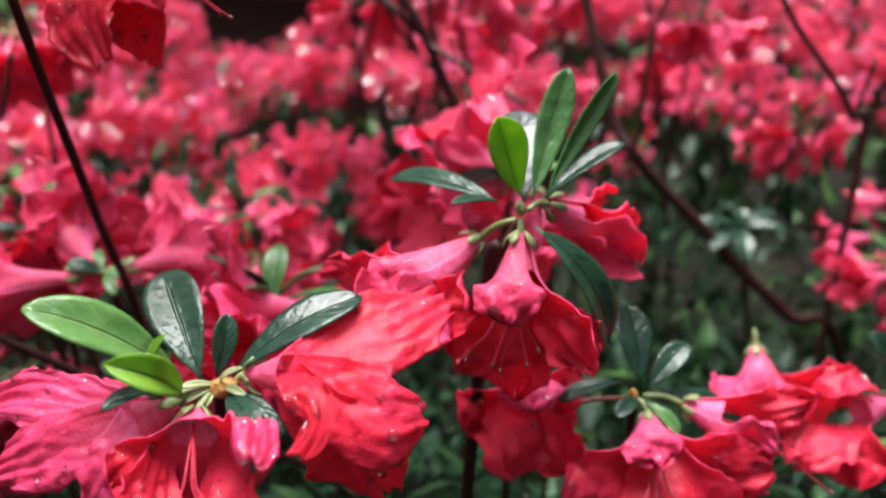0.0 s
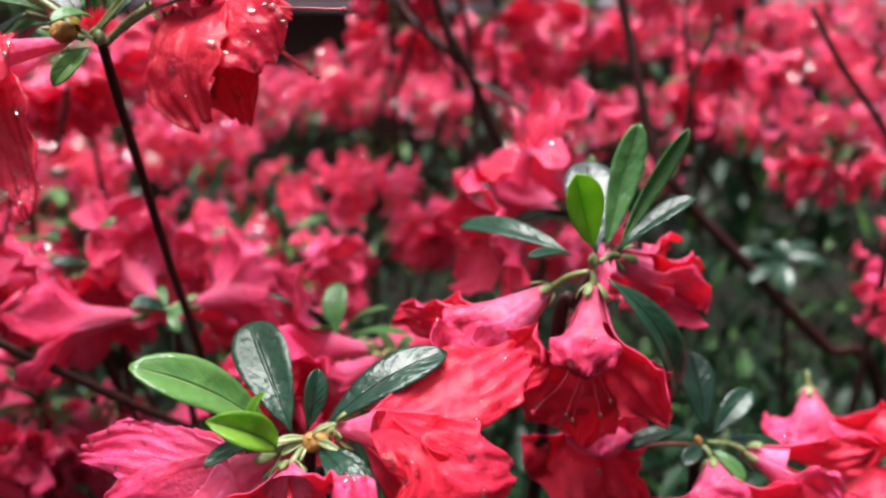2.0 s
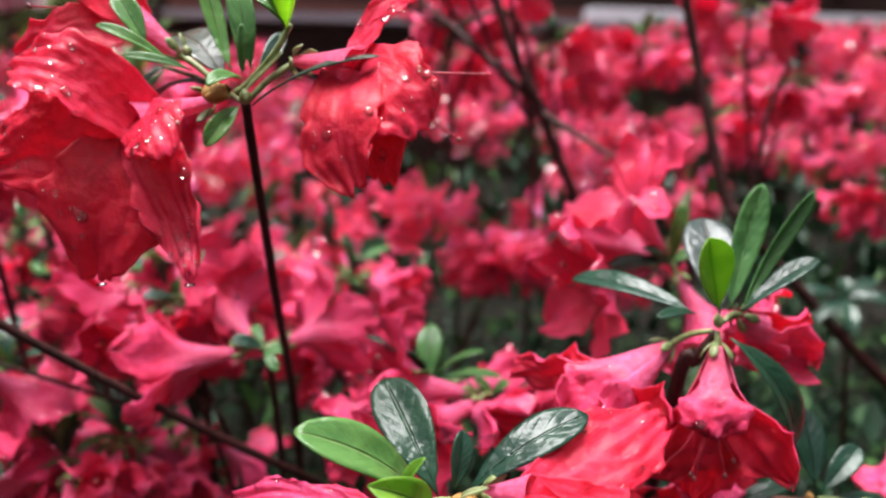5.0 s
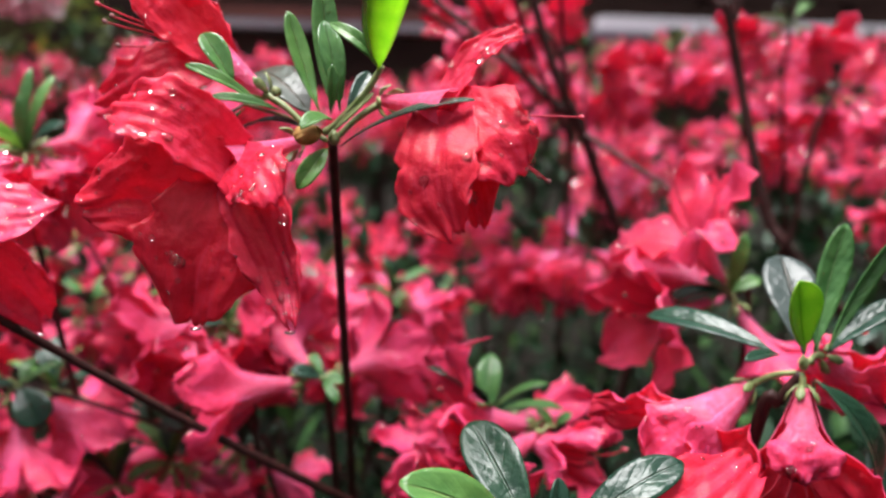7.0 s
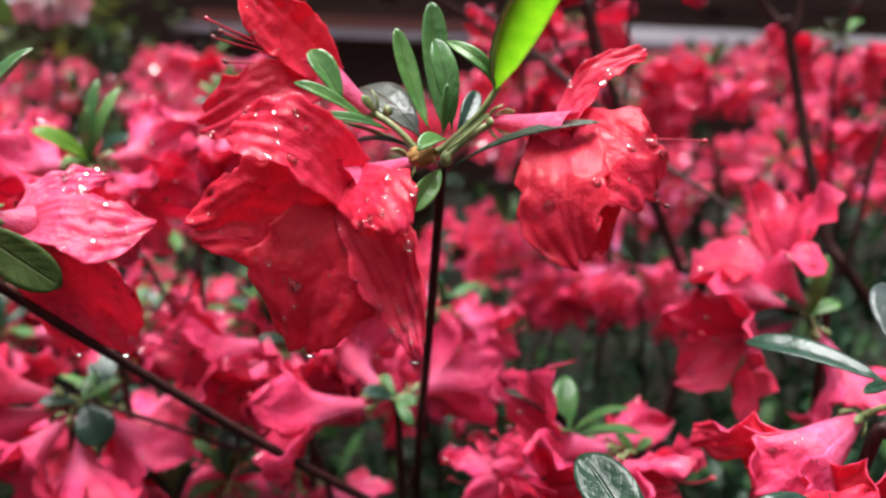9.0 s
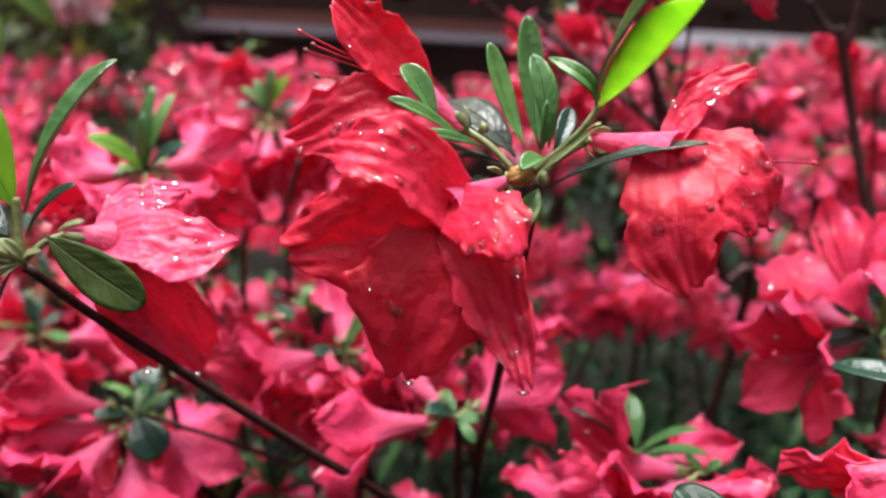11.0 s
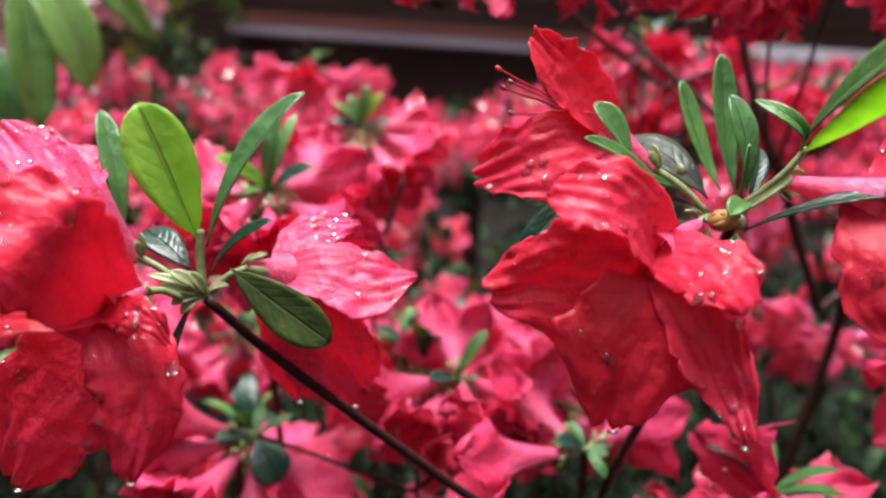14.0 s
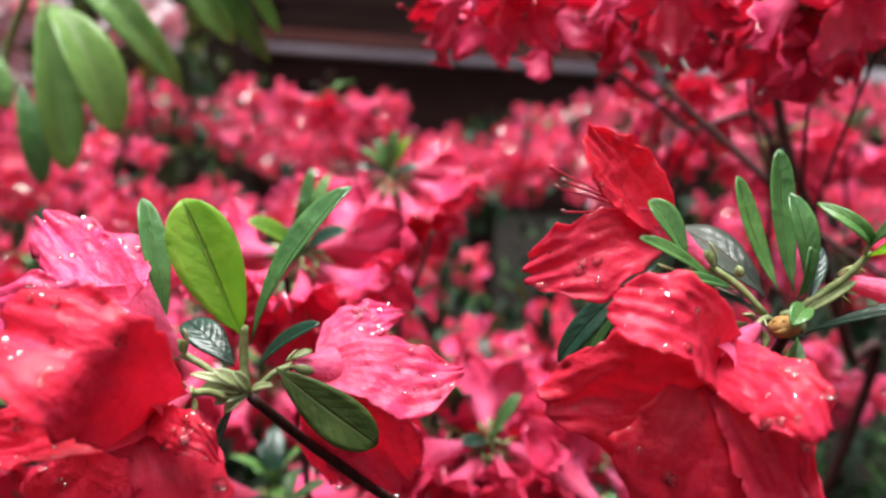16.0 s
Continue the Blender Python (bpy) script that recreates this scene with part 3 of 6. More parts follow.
def bloom(shoot, at, throat, tips, node_at=None, seed=1, rim=0.0065, stamens=(), drops=14, front=False):
    """A flower with a calyx at `at`, a mouth at `throat` and lobes led to their tips: (tip, width, twist, bulge), or laid along lines: (line, half widths, side, cup)."""
    at, throat = np.asarray(at, dtype=float), np.asarray(throat, dtype=float)
    axis = unit(throat - at)
    rot = turn_to(axis, 0)
    start = np.asarray(node_at, dtype=float) if node_at is not None else at - axis * 0.006
    pieces = [tube([start, (start + at) / 2 + V(0, 0, 0.001), at + axis * 0.0004], 0.0007, 0.0009, STALK, 4, 7)]
    for k in range(5):
        w = 2 * math.pi * (k + 0.5) / 5
        d = rot @ V(math.cos(w), math.sin(w), 0.0)
        pieces += leaf_pieces(at - axis * 0.001 + d * 0.001, at + d * 0.0042 + axis * 0.0032, 0.0024, d, STALK, None, 0.05, 0.2, 5, 3)
    fl = part("flower", make_mesh("flower", pieces), shoot)
    rng = np.random.RandomState(seed)
    free = isinstance(tips[0][1], tuple)
    n, m = (33, 27) if free else (25, 17)
    for k, lobe in enumerate(tips):
        if free:
            pts, uv = free_petal(*lobe, seed * 13 + k)
        else:
            tip, width, twist, bulge = lobe
            pts, uv = led_petal(at, axis, throat, rim * rng.uniform(0.9, 1.05), np.asarray(tip, dtype=float), width, seed * 13 + k, twist, bulge)
        nr = grid_normals(pts, n, m)
        faces = (PETAL_IN, PETAL_OUT) if front else (PETAL_OUT, PETAL_IN)
        part("petal", make_mesh("petal", two_sided(pts, nr, uv, n, m, 0.00026, *faces)), fl)
        for _ in range(int(rng.poisson(drops / 1.35))):
            i, j = rng.randint(n // 2, n - 1), rng.randint(1, m - 1)
            o = nr[i * m + j]
            s = 1 if o[2] - 0.4 * o[1] > 0 else -1
            if abs(o[2]) < 0.4 and rng.uniform() < 0.4:
                continue
            droplet(pts[i * m + j] + o * s * 0.0003, o * s, rng.choice([0.0002, 0.0003, 0.0004, 0.0005, 0.0007, 0.0011]), fl)
        low = pts[np.argmin(pts[:, 2])]
        if drops > 20 and low[2] < throat[2] - 0.012:
            droplet(low + V(0, 0, -0.0004), V(0, 0, 1), 0.0011, fl)
    # the tube behind the petals' seams
    inner = []
    for i in range(9):
        f = i / 8
        f *= 1.1 if free else 0.8
        c0 = at + (throat - at) * f
        r = (0.0015 + (rim - 0.0017) * f ** 1.2) * 0.93
        inner += [c0 + r * (rot @ V(math.cos(2 * math.pi * k / 14), math.sin(2 * math.pi * k / 14), 0)) for k in range(15)]
    uvt = np.array([(k / 14, 0.4 * i / 8) for i in range(9) for k in range(15)])
    part("flower_tube", make_mesh("flower_tube", [(np.array(inner), grid_faces(9, 15), uvt, PETAL_OUT)]), fl)
    for k, end in enumerate(stamens):
        end = np.asarray(end, dtype=float)
        p = [throat - axis * 0.004, throat + (end - throat) * 0.4 + axis * 0.003, throat + (end - throat) * 0.8 + axis * 0.001, end]
        long = make_mesh("stamen", [tube(p, 0.00026, 0.0002, STAMEN, 5, 6), ball(end, 0.00055, ANTHER if k else STAMEN, 1.5, axis, 5, 7)])
        part("stamen" if k else "pistil", long, fl)
    return fl


def leaf(shoot, base, tip, width, up, mat, under=None, label="", **kw):
    return part("leaf", make_mesh("leaf", leaf_pieces(base, tip, width, up, mat, under, **kw)), shoot, label)


def stem(shoot, points, r0, r1, mat=None, name="stem", label=""):
    return part(name, make_mesh(name, [tube(points, r0, r1, mat or BARK, 8, 10, 0.05, 3)]), shoot, label)


def bud(shoot, p, radius, axis=(0, 0, 1), squash=1.4, mat=None):
    """A leaf bud: an uneven core in overlapping scales."""
    p, axis = np.asarray(p, dtype=float), unit(axis)
    rot = turn_to(axis, 20)
    v, f, uv, mt = ball(p, radius * 0.86, mat or BUD, squash, axis, 8, 12)
    v = np.array([q + unit(q - p) * radius * 0.22 * noise.noise([float(c) * 900 for c in q]) for q in v])
    pieces = [(v, f, uv, mt)]
    for k in range(5):
        w = 2 * math.pi * k / 5 + 0.3 * k
        d = rot @ V(math.cos(w), math.sin(w), 0)
        tip = p + axis * radius * squash * (0.5 + 0.14 * k) + d * radius * 0.55
        pieces += leaf_pieces(p - axis * radius * squash * 0.75 + d * radius * 0.55, tip, radius * 1.15, d, mt, None, 0.22, -0.45, 8, 5, 0.00015, k)
    return part("bud", make_mesh("bud", pieces), shoot)


def shoot_at(p, label, group="flowering azalea shoots"):
    ob = new("azalea_shoot")
    ob.location = p
    ob.empty_display_size = 0.02
    return tagged(ob, label, "azalea", group)


# ---------------------------------------------------------------- the near shoots
s = shoot_at((-0.0450, 0.2000, 0.3500), 'wet azalea shoot with dark leaves, three red blooms and raindrops')
stem(s, [(0.0030, -0.0420, 0.3880), (0.0020, -0.0380, 0.3780), (-0.0090, -0.0200, 0.3020), (0.0000, 0.0000, 0.0000)], 0.0011, 0.0022)
bud(s, (0.0050, -0.0450, 0.3900), 0.0024, (1, 0, 0.2), 1.40, BUD)
leaf(s, (-0.0030, -0.0440, 0.3900), (-0.0250, -0.0570, 0.4110), 0.0118, (-0.1, -0.5, 0.85), LEAF_MID, bend=0.1, seed=1)
leaf(s, (0.0000, -0.0420, 0.3900), (-0.0140, -0.0210, 0.4080), 0.0133, (0.15, -0.8, 0.5), LEAF_DARK, bend=0.06, seed=2)
leaf(s, (0.0030, -0.0420, 0.3910), (0.0050, -0.0380, 0.4030), 0.0057, (0.5, -0.7, 0.3), LEAF_DARK, bend=0.06, seed=3)
leaf(s, (0.0060, -0.0420, 0.3910), (0.0310, -0.0330, 0.4060), 0.0106, (-0.2, -0.5, 0.8), LEAF_DARK, bend=0.08, fold=0.2, seed=4)
leaf(s, (-0.0020, -0.0480, 0.3900), (-0.0110, -0.0580, 0.4000), 0.0098, (0.25, -0.75, 0.55), LEAF_YOUNG, bend=0.2, fold=0.75, seed=5)
leaf(s, (-0.0040, -0.0500, 0.3910), (-0.0030, -0.0540, 0.4040), 0.0042, (-0.9, -0.4, 0.2), LEAF_YOUNG, bend=0.15, fold=0.6, seed=6)
leaf(s, (-0.0030, -0.0460, 0.3890), (-0.0120, -0.0600, 0.3930), 0.0050, (0.0, -0.3, 0.95), LEAF_DARK, bend=0.12, seed=7)
leaf(s, (0.0060, -0.0460, 0.3890), (0.0180, -0.0620, 0.3850), 0.0074, (0.3, -0.7, 0.7), LEAF_DARK, bend=0.1, seed=8)
leaf(s, (0.0070, -0.0460, 0.3900), (0.0190, -0.0550, 0.3850), 0.0042, (0.5, -0.6, 0.5), LEAF_DARK, bend=0.1, seed=9)
bloom(s, (0.0102, -0.0440, 0.3923), (0.0186, -0.0480, 0.3942), [
    (((0.0186, -0.0480, 0.3942), (0.0283, -0.0420, 0.3965), (0.0391, -0.0340, 0.3997), (0.0497, -0.0240, 0.4034)), (0.0035, 0.0083, 0.0094, 0.0057), (0.40, -0.66, -0.64), -0.08),
    (((0.0186, -0.0480, 0.3942), (0.0294, -0.0520, 0.3907), (0.0378, -0.0520, 0.3867), (0.0457, -0.0480, 0.3861)), (0.0039, 0.0089, 0.0103, 0.0066), (-0.24, -0.56, -0.79), -0.08),
    (((0.0186, -0.0480, 0.3942), (0.0270, -0.0520, 0.3844), (0.0331, -0.0500, 0.3763), (0.0371, -0.0470, 0.3673)), (0.0039, 0.0086, 0.0099, 0.0068), (-0.78, 0.04, -0.63), -0.12),
    (((0.0186, -0.0480, 0.3942), (0.0240, -0.0600, 0.3964), (0.0271, -0.0650, 0.3918), (0.0234, -0.0680, 0.3859)), (0.0022, 0.0040, 0.0035, 0.0037), (-0.94, 0.32, -0.16), -0.30),
    (((0.0186, -0.0480, 0.3942), (0.0246, -0.0320, 0.3940), (0.0284, -0.0280, 0.3977), (0.0336, -0.0240, 0.4002)), (0.0022, 0.0055, 0.0058, 0.0037), (0.56, -0.57, -0.60), 0.10)], node_at=(0.0066, -0.0430, 0.3895), seed=11, rim=0.0045, drops=24, front=True)
bloom(s, (0.0010, -0.0500, 0.3870), (0.0020, -0.0560, 0.3840), [
    ((-0.0100, -0.0650, 0.3790), 0.0124, -0.563, 0.12),
    ((0.0170, -0.0700, 0.3860), 0.0089, -0.833, -0.3),
    ((-0.0060, -0.0700, 0.3730), 0.0109, -0.491, 0.12),
    ((0.0140, -0.0660, 0.3700), 0.0112, 0.631, 0.12),
    ((-0.0100, -0.0350, 0.3500), 0.0189, 0.055, 0.12)], node_at=(0.0040, -0.0440, 0.3890), stamens=[(0.0090, -0.0750, 0.3820), (0.0100, -0.0740, 0.3810), (0.0050, -0.0730, 0.3810)], seed=12)
bloom(s, (-0.0026, -0.0480, 0.3882), (-0.0088, -0.0500, 0.3855), [
    (((-0.0088, -0.0500, 0.3855), (-0.0196, -0.0480, 0.3869), (-0.0322, -0.0450, 0.3879), (-0.0456, -0.0420, 0.3859)), (0.0038, 0.0056, 0.0064, 0.0040), (0.09, 0.69, 0.72), 0.12),
    (((-0.0088, -0.0500, 0.3855), (-0.0175, -0.0540, 0.3839), (-0.0283, -0.0540, 0.3801), (-0.0404, -0.0520, 0.3750)), (0.0044, 0.0067, 0.0072, 0.0047), (-0.31, 0.50, 0.81), -0.08),
    (((-0.0088, -0.0500, 0.3855), (-0.0102, -0.0580, 0.3812), (-0.0131, -0.0600, 0.3759), (-0.0163, -0.0600, 0.3707)), (0.0049, 0.0070, 0.0069, 0.0042), (-0.88, 0.17, 0.44), -0.10),
    (((-0.0088, -0.0500, 0.3855), (-0.0180, -0.0420, 0.3844), (-0.0276, -0.0360, 0.3835), (-0.0370, -0.0320, 0.3810)), (0.0038, 0.0051, 0.0053, 0.0037), (0.16, 0.56, 0.81), 0.10)], node_at=(0.0027, -0.0440, 0.3904), seed=13, rim=0.0046, drops=20)
leaf(s, (0.0040, -0.0440, 0.3900), (-0.0020, -0.0490, 0.3920), 0.0020, (0, -0.6, 0.7), PALE, bend=0.1, fold=0.5, n=9, m=5, seed=150)
leaf(s, (0.0040, -0.0440, 0.3900), (-0.0010, -0.0490, 0.3890), 0.0020, (0, -0.6, 0.7), PALE, bend=0.1, fold=0.5, n=9, m=5, seed=151)
leaf(s, (0.0040, -0.0440, 0.3900), (0.0020, -0.0490, 0.3870), 0.0020, (0, -0.6, 0.7), PALE, bend=0.1, fold=0.5, n=9, m=5, seed=152)
leaf(s, (0.0040, -0.0440, 0.3900), (0.0110, -0.0490, 0.3900), 0.0020, (0, -0.6, 0.7), PALE, bend=0.1, fold=0.5, n=9, m=5, seed=153)
leaf(s, (0.0040, -0.0440, 0.3900), (0.0100, -0.0490, 0.3960), 0.0017, (0, -0.6, 0.7), PALE, bend=0.1, fold=0.5, n=9, m=5, seed=154)
leaf(s, (0.0040, -0.0440, 0.3900), (-0.0050, -0.0490, 0.3900), 0.0015, (0, -0.6, 0.7), PALE, bend=0.1, fold=0.5, n=9, m=5, seed=155)

s = shoot_at((0.0200, 0.2500, 0.3500), 'azalea shoot with young green leaves above drooping red blooms')
stem(s, [(0.0010, -0.0520, 0.4150), (-0.0030, -0.0500, 0.4070), (-0.0070, -0.0450, 0.3930), (-0.0140, -0.0100, 0.2500), (0.0000, 0.0000, 0.0000)], 0.0012, 0.0024)
leaf(s, (-0.0040, -0.0500, 0.4190), (-0.0320, -0.0270, 0.4230), 0.0093, (0.0, -0.5, 0.85), LEAF_DARK, bend=0.06, seed=21)
leaf(s, (-0.0040, -0.0500, 0.4190), (-0.0150, -0.0600, 0.4210), 0.0036, (0.0, -0.5, 0.85), LEAF_DARK, bend=0.06, seed=22)
leaf(s, (0.0040, -0.0510, 0.4200), (0.0130, -0.0390, 0.4500), 0.0090, (0.2, -0.8, 0.4), LEAF_MID, bend=-0.04, seed=23)
leaf(s, (0.0070, -0.0510, 0.4200), (0.0240, -0.0430, 0.4490), 0.0063, (0.5, -0.7, 0.4), LEAF_MID, bend=-0.05, fold=0.5, seed=24)
leaf(s, (0.0070, -0.0510, 0.4200), (0.0260, -0.0460, 0.4330), 0.0068, (-0.3, -0.4, 0.8), LEAF_DARK, bend=0.05, seed=25)
leaf(s, (0.0010, -0.0530, 0.4210), (-0.0050, -0.0600, 0.4400), 0.0115, (0.25, -0.9, 0.2), LEAF_YOUNG, bend=-0.03, fold=0.45, seed=26)
leaf(s, (0.0020, -0.0500, 0.4190), (0.0020, -0.0280, 0.4400), 0.0149, (0.0, -0.9, 0.3), LEAF_BRONZE, bend=0.05, fold=0.15, seed=27)
leaf(s, (0.0040, -0.0530, 0.4140), (0.0250, -0.0500, 0.3840), 0.0135, (0.5, -0.6, 0.5), LEAF_DARK, bend=0.12, seed=28)
bud(s, (0.0010, -0.0530, 0.4180), 0.0013, (0, 0, 1), 1.60, STALK)
bloom(s, (-0.0090, -0.0450, 0.4090), (-0.0220, -0.0500, 0.4000), [
    ((-0.0480, -0.0420, 0.4020), 0.0105, -0.308, 0.12),
    ((-0.0370, -0.0580, 0.3940), 0.0183, 0.481, 0.12),
    ((-0.0240, -0.0680, 0.3920), 0.0208, -0.463, 0.12),
    ((-0.0100, -0.0640, 0.3960), 0.0149, 0.79, 0.12),
    ((-0.0350, -0.0350, 0.3980), 0.0148, -0.475, 0.12)], node_at=(0.0000, -0.0510, 0.4150), seed=31, rim=0.0078)
bloom(s, (0.0010, -0.0540, 0.4120), (0.0000, -0.0580, 0.4020), [
    ((-0.0030, -0.0680, 0.3940), 0.0164, 0.184, -0.2),
    ((0.0180, -0.0640, 0.3810), 0.0142, 0.886, 0.05),
    ((0.0210, -0.0480, 0.3800), 0.0185, 0.665, 0.12),
    ((-0.0140, -0.0500, 0.3770), 0.0183, -0.441, 0.12),
    ((0.0000, -0.0450, 0.3670), 0.0203, 0.053, 0.12)], node_at=(0.0010, -0.0520, 0.4150), stamens=[(-0.0140, -0.0650, 0.3840), (-0.0060, -0.0640, 0.3830), (-0.0040, -0.0600, 0.3800), (0.0020, -0.0640, 0.3830), (0.0050, -0.0600, 0.3850)], seed=32, rim=0.0055)
bloom(s, (0.0080, -0.0460, 0.4180), (0.0170, -0.0370, 0.4120), [
    ((0.0340, -0.0280, 0.3980), 0.0169, 0.296, 0.12),
    ((0.0340, -0.0180, 0.4070), 0.0168, 0.685, 0.12),
    ((0.0180, -0.0380, 0.4000), 0.0137, 0.468, 0.12),
    ((0.0260, -0.0150, 0.4140), 0.0143, 0.708, 0.12),
    ((0.0130, -0.0300, 0.4040), 0.0134, 0.904, 0.12)], node_at=(0.0030, -0.0500, 0.4170), seed=33, rim=0.005)

s = shoot_at((0.0300, 0.2700, 0.3500), 'azalea twig with one nodding red bloom')
stem(s, [(-0.0050, -0.0480, 0.3750), (-0.0100, -0.0200, 0.2860), (0.0000, 0.0000, 0.0000)], 0.0010, 0.0020)
leaf(s, (-0.0050, -0.0480, 0.3750), (0.0020, -0.0400, 0.3790), 0.0048, (0, -0.6, 0.7), LEAF_DARK, seed=29)
bloom(s, (-0.0060, -0.0490, 0.3750), (-0.0060, -0.0530, 0.3670), [
    ((-0.0230, -0.0570, 0.3540), 0.0195, -0.936, 0.12),
    ((-0.0100, -0.0620, 0.3420), 0.0238, -0.61, 0.12),
    ((0.0070, -0.0550, 0.3400), 0.0180, 0.549, 0.12),
    ((0.0090, -0.0580, 0.3660), 0.0178, 1.014, 0.12),
    ((-0.0050, -0.0670, 0.3640), 0.0170, -0.111, -0.2)], seed=34)

s = shoot_at((0.0700, 0.2600, 0.3500), 'azalea shoot with rounded dark leaves and red blooms')
stem(s, [(-0.0170, -0.0480, 0.3640), (-0.0160, -0.0400, 0.3420), (-0.0080, -0.0100, 0.2190), (0.0000, 0.0000, 0.0000)], 0.0011, 0.0022)
stem(s, [(-0.0170, -0.0480, 0.3640), (-0.0310, -0.0380, 0.3580), (-0.0540, -0.0200, 0.3390)], 0.0006, 0.0008, TWIG)
leaf(s, (-0.0160, -0.0490, 0.3680), (-0.0180, -0.0380, 0.3870), 0.0110, (0.2, -0.8, 0.5), LEAF_DARK, bend=0.06, fold=0.15, seed=41)
leaf(s, (-0.0140, -0.0490, 0.3670), (-0.0020, -0.0410, 0.3770), 0.0079, (0.0, -0.6, 0.7), LEAF_DARK, bend=0.06, seed=42)
leaf(s, (-0.0210, -0.0500, 0.3690), (-0.0380, -0.0560, 0.3670), 0.0058, (0.0, -0.4, 0.9), LEAF_DARK, bend=0.1, seed=43)
leaf(s, (-0.0130, -0.0480, 0.3640), (0.0130, -0.0380, 0.3560), 0.0064, (0.0, -0.5, 0.85), LEAF_DARK, bend=0.12, seed=44)
leaf(s, (-0.0170, -0.0510, 0.3650), (-0.0240, -0.0600, 0.3640), 0.0049, (0.0, -0.6, 0.7), LEAF_DARK, bend=0.1, seed=45)
leaf(s, (-0.0150, -0.0510, 0.3640), (-0.0070, -0.0570, 0.3580), 0.0049, (0.2, -0.6, 0.7), LEAF_MID, bend=0.1, seed=46)
bud(s, (-0.0180, -0.0510, 0.3660), 0.0013, (0, 0, 1), 1.40, BUD)
bloom(s, (-0.0140, -0.0520, 0.3610), (-0.0140, -0.0570, 0.3560), [
    ((-0.0150, -0.0650, 0.3530), 0.0149, 0.044, -0.2),
    ((-0.0370, -0.0670, 0.3410), 0.0206, -0.888, 0.12),
    ((0.0160, -0.0600, 0.3500), 0.0198, 0.767, 0.12),
    ((-0.0130, -0.0720, 0.3290), 0.0244, -0.057, 0.12),
    ((0.0080, -0.0680, 0.3320), 0.0205, 0.573, 0.12)], node_at=(-0.0170, -0.0490, 0.3640), stamens=[(-0.0150, -0.0700, 0.3420), (-0.0090, -0.0700, 0.3430), (-0.0190, -0.0700, 0.3430)], seed=51)
bloom(s, (-0.0040, -0.0480, 0.3620), (0.0070, -0.0520, 0.3590), [
    ((0.0300, -0.0470, 0.3630), 0.0114, 1.1, 0.12),
    ((0.0170, -0.0600, 0.3540), 0.0153, 0.567, 0.12),
    ((0.0160, -0.0550, 0.3400), 0.0156, -0.795, 0.12),
    ((0.0010, -0.0600, 0.3520), 0.0122, -1.01, 0.12)], node_at=(-0.0150, -0.0490, 0.3650), stamens=[(0.0330, -0.0500, 0.3470), (0.0340, -0.0550, 0.3400)], seed=52)

s = shoot_at((0.1700, 0.3000, 0.3500), 'azalea twig with a red bloom facing sideways')
stem(s, [(-0.0230, -0.0400, 0.3510), (0.0000, -0.0200, 0.2650), (0.0000, 0.0000, 0.0000)], 0.0011, 0.0020)
leaf(s, (-0.0230, -0.0400, 0.3510), (-0.0310, -0.0400, 0.3660), 0.0092, (0, -0.6, 0.7), LEAF_DARK, seed=47)
bloom(s, (-0.0640, -0.0280, 0.3570), (-0.0640, -0.0320, 0.3490), [
    ((-0.0790, -0.0330, 0.3420), 0.0163, 1.002, 0.12),
    ((-0.0510, -0.0480, 0.3410), 0.0192, -0.867, 0.12),
    ((-0.0300, -0.0320, 0.3480), 0.0174, 0.958, 0.12),
    ((-0.0660, -0.0480, 0.3400), 0.0192, -0.092, 0.12)], seed=54, rim=0.006)
bloom(s, (-0.0260, -0.0440, 0.3440), (-0.0400, -0.0500, 0.3420), [
    ((-0.0690, -0.0540, 0.3430), 0.0141, -0.42, 0.12),
    ((-0.0620, -0.0600, 0.3310), 0.0201, 0.6, 0.12),
    ((-0.0410, -0.0600, 0.3220), 0.0238, 0.549, 0.12),
    ((-0.0360, -0.0400, 0.3520), 0.0198, -0.796, 0.12)], seed=53)

s = shoot_at((-0.1050, 0.3300, 0.3500), 'tall azalea shoot with three wet red blooms on a dark stem')
stem(s, [(0.0130, -0.1400, 0.4700), (0.0110, -0.1250, 0.4490), (0.0070, -0.0950, 0.4100), (0.0010, -0.0500, 0.3500), (-0.0020, -0.0200, 0.2400), (0.0000, 0.0000, 0.0000)], 0.0011, 0.0017)
bud(s, (0.0090, -0.1490, 0.4720), 0.0026, (1, 0, 0.2), 1.30, BUD)
bud(s, (0.0140, -0.1430, 0.4710), 0.0013, (0, 0, 1), 1.50, STALK)
bud(s, (0.0010, -0.1430, 0.4810), 0.0012, (0, 0, 1), 1.10, STALK)
leaf(s, (0.0100, -0.1400, 0.4770), (0.0010, -0.1310, 0.4990), 0.0055, (0.4, -0.8, 0.2), LEAF_MID, bend=-0.05, fold=0.4, seed=61)
leaf(s, (0.0130, -0.1400, 0.4770), (0.0090, -0.1300, 0.5050), 0.0072, (0.3, -0.8, 0.2), LEAF_MID, bend=-0.05, fold=0.4, seed=62)
leaf(s, (0.0150, -0.1410, 0.4770), (0.0110, -0.1380, 0.4970), 0.0067, (0.3, -0.8, 0.2), LEAF_MID, bend=0.08, fold=0.5, seed=63)
leaf(s, (0.0130, -0.1420, 0.4760), (0.0140, -0.1440, 0.4870), 0.0029, (0.3, -0.8, 0.2), LEAF_MID, bend=0.08, fold=0.5, seed=64)
leaf(s, (0.0240, -0.1440, 0.4860), (0.0360, -0.1800, 0.5030), 0.0152, (-0.5, 0.22, 0.84), LEAF_LIME_BACKLIT, LEAF_LIME_BACKLIT, bend=-0.03, fold=0.8, seed=65)
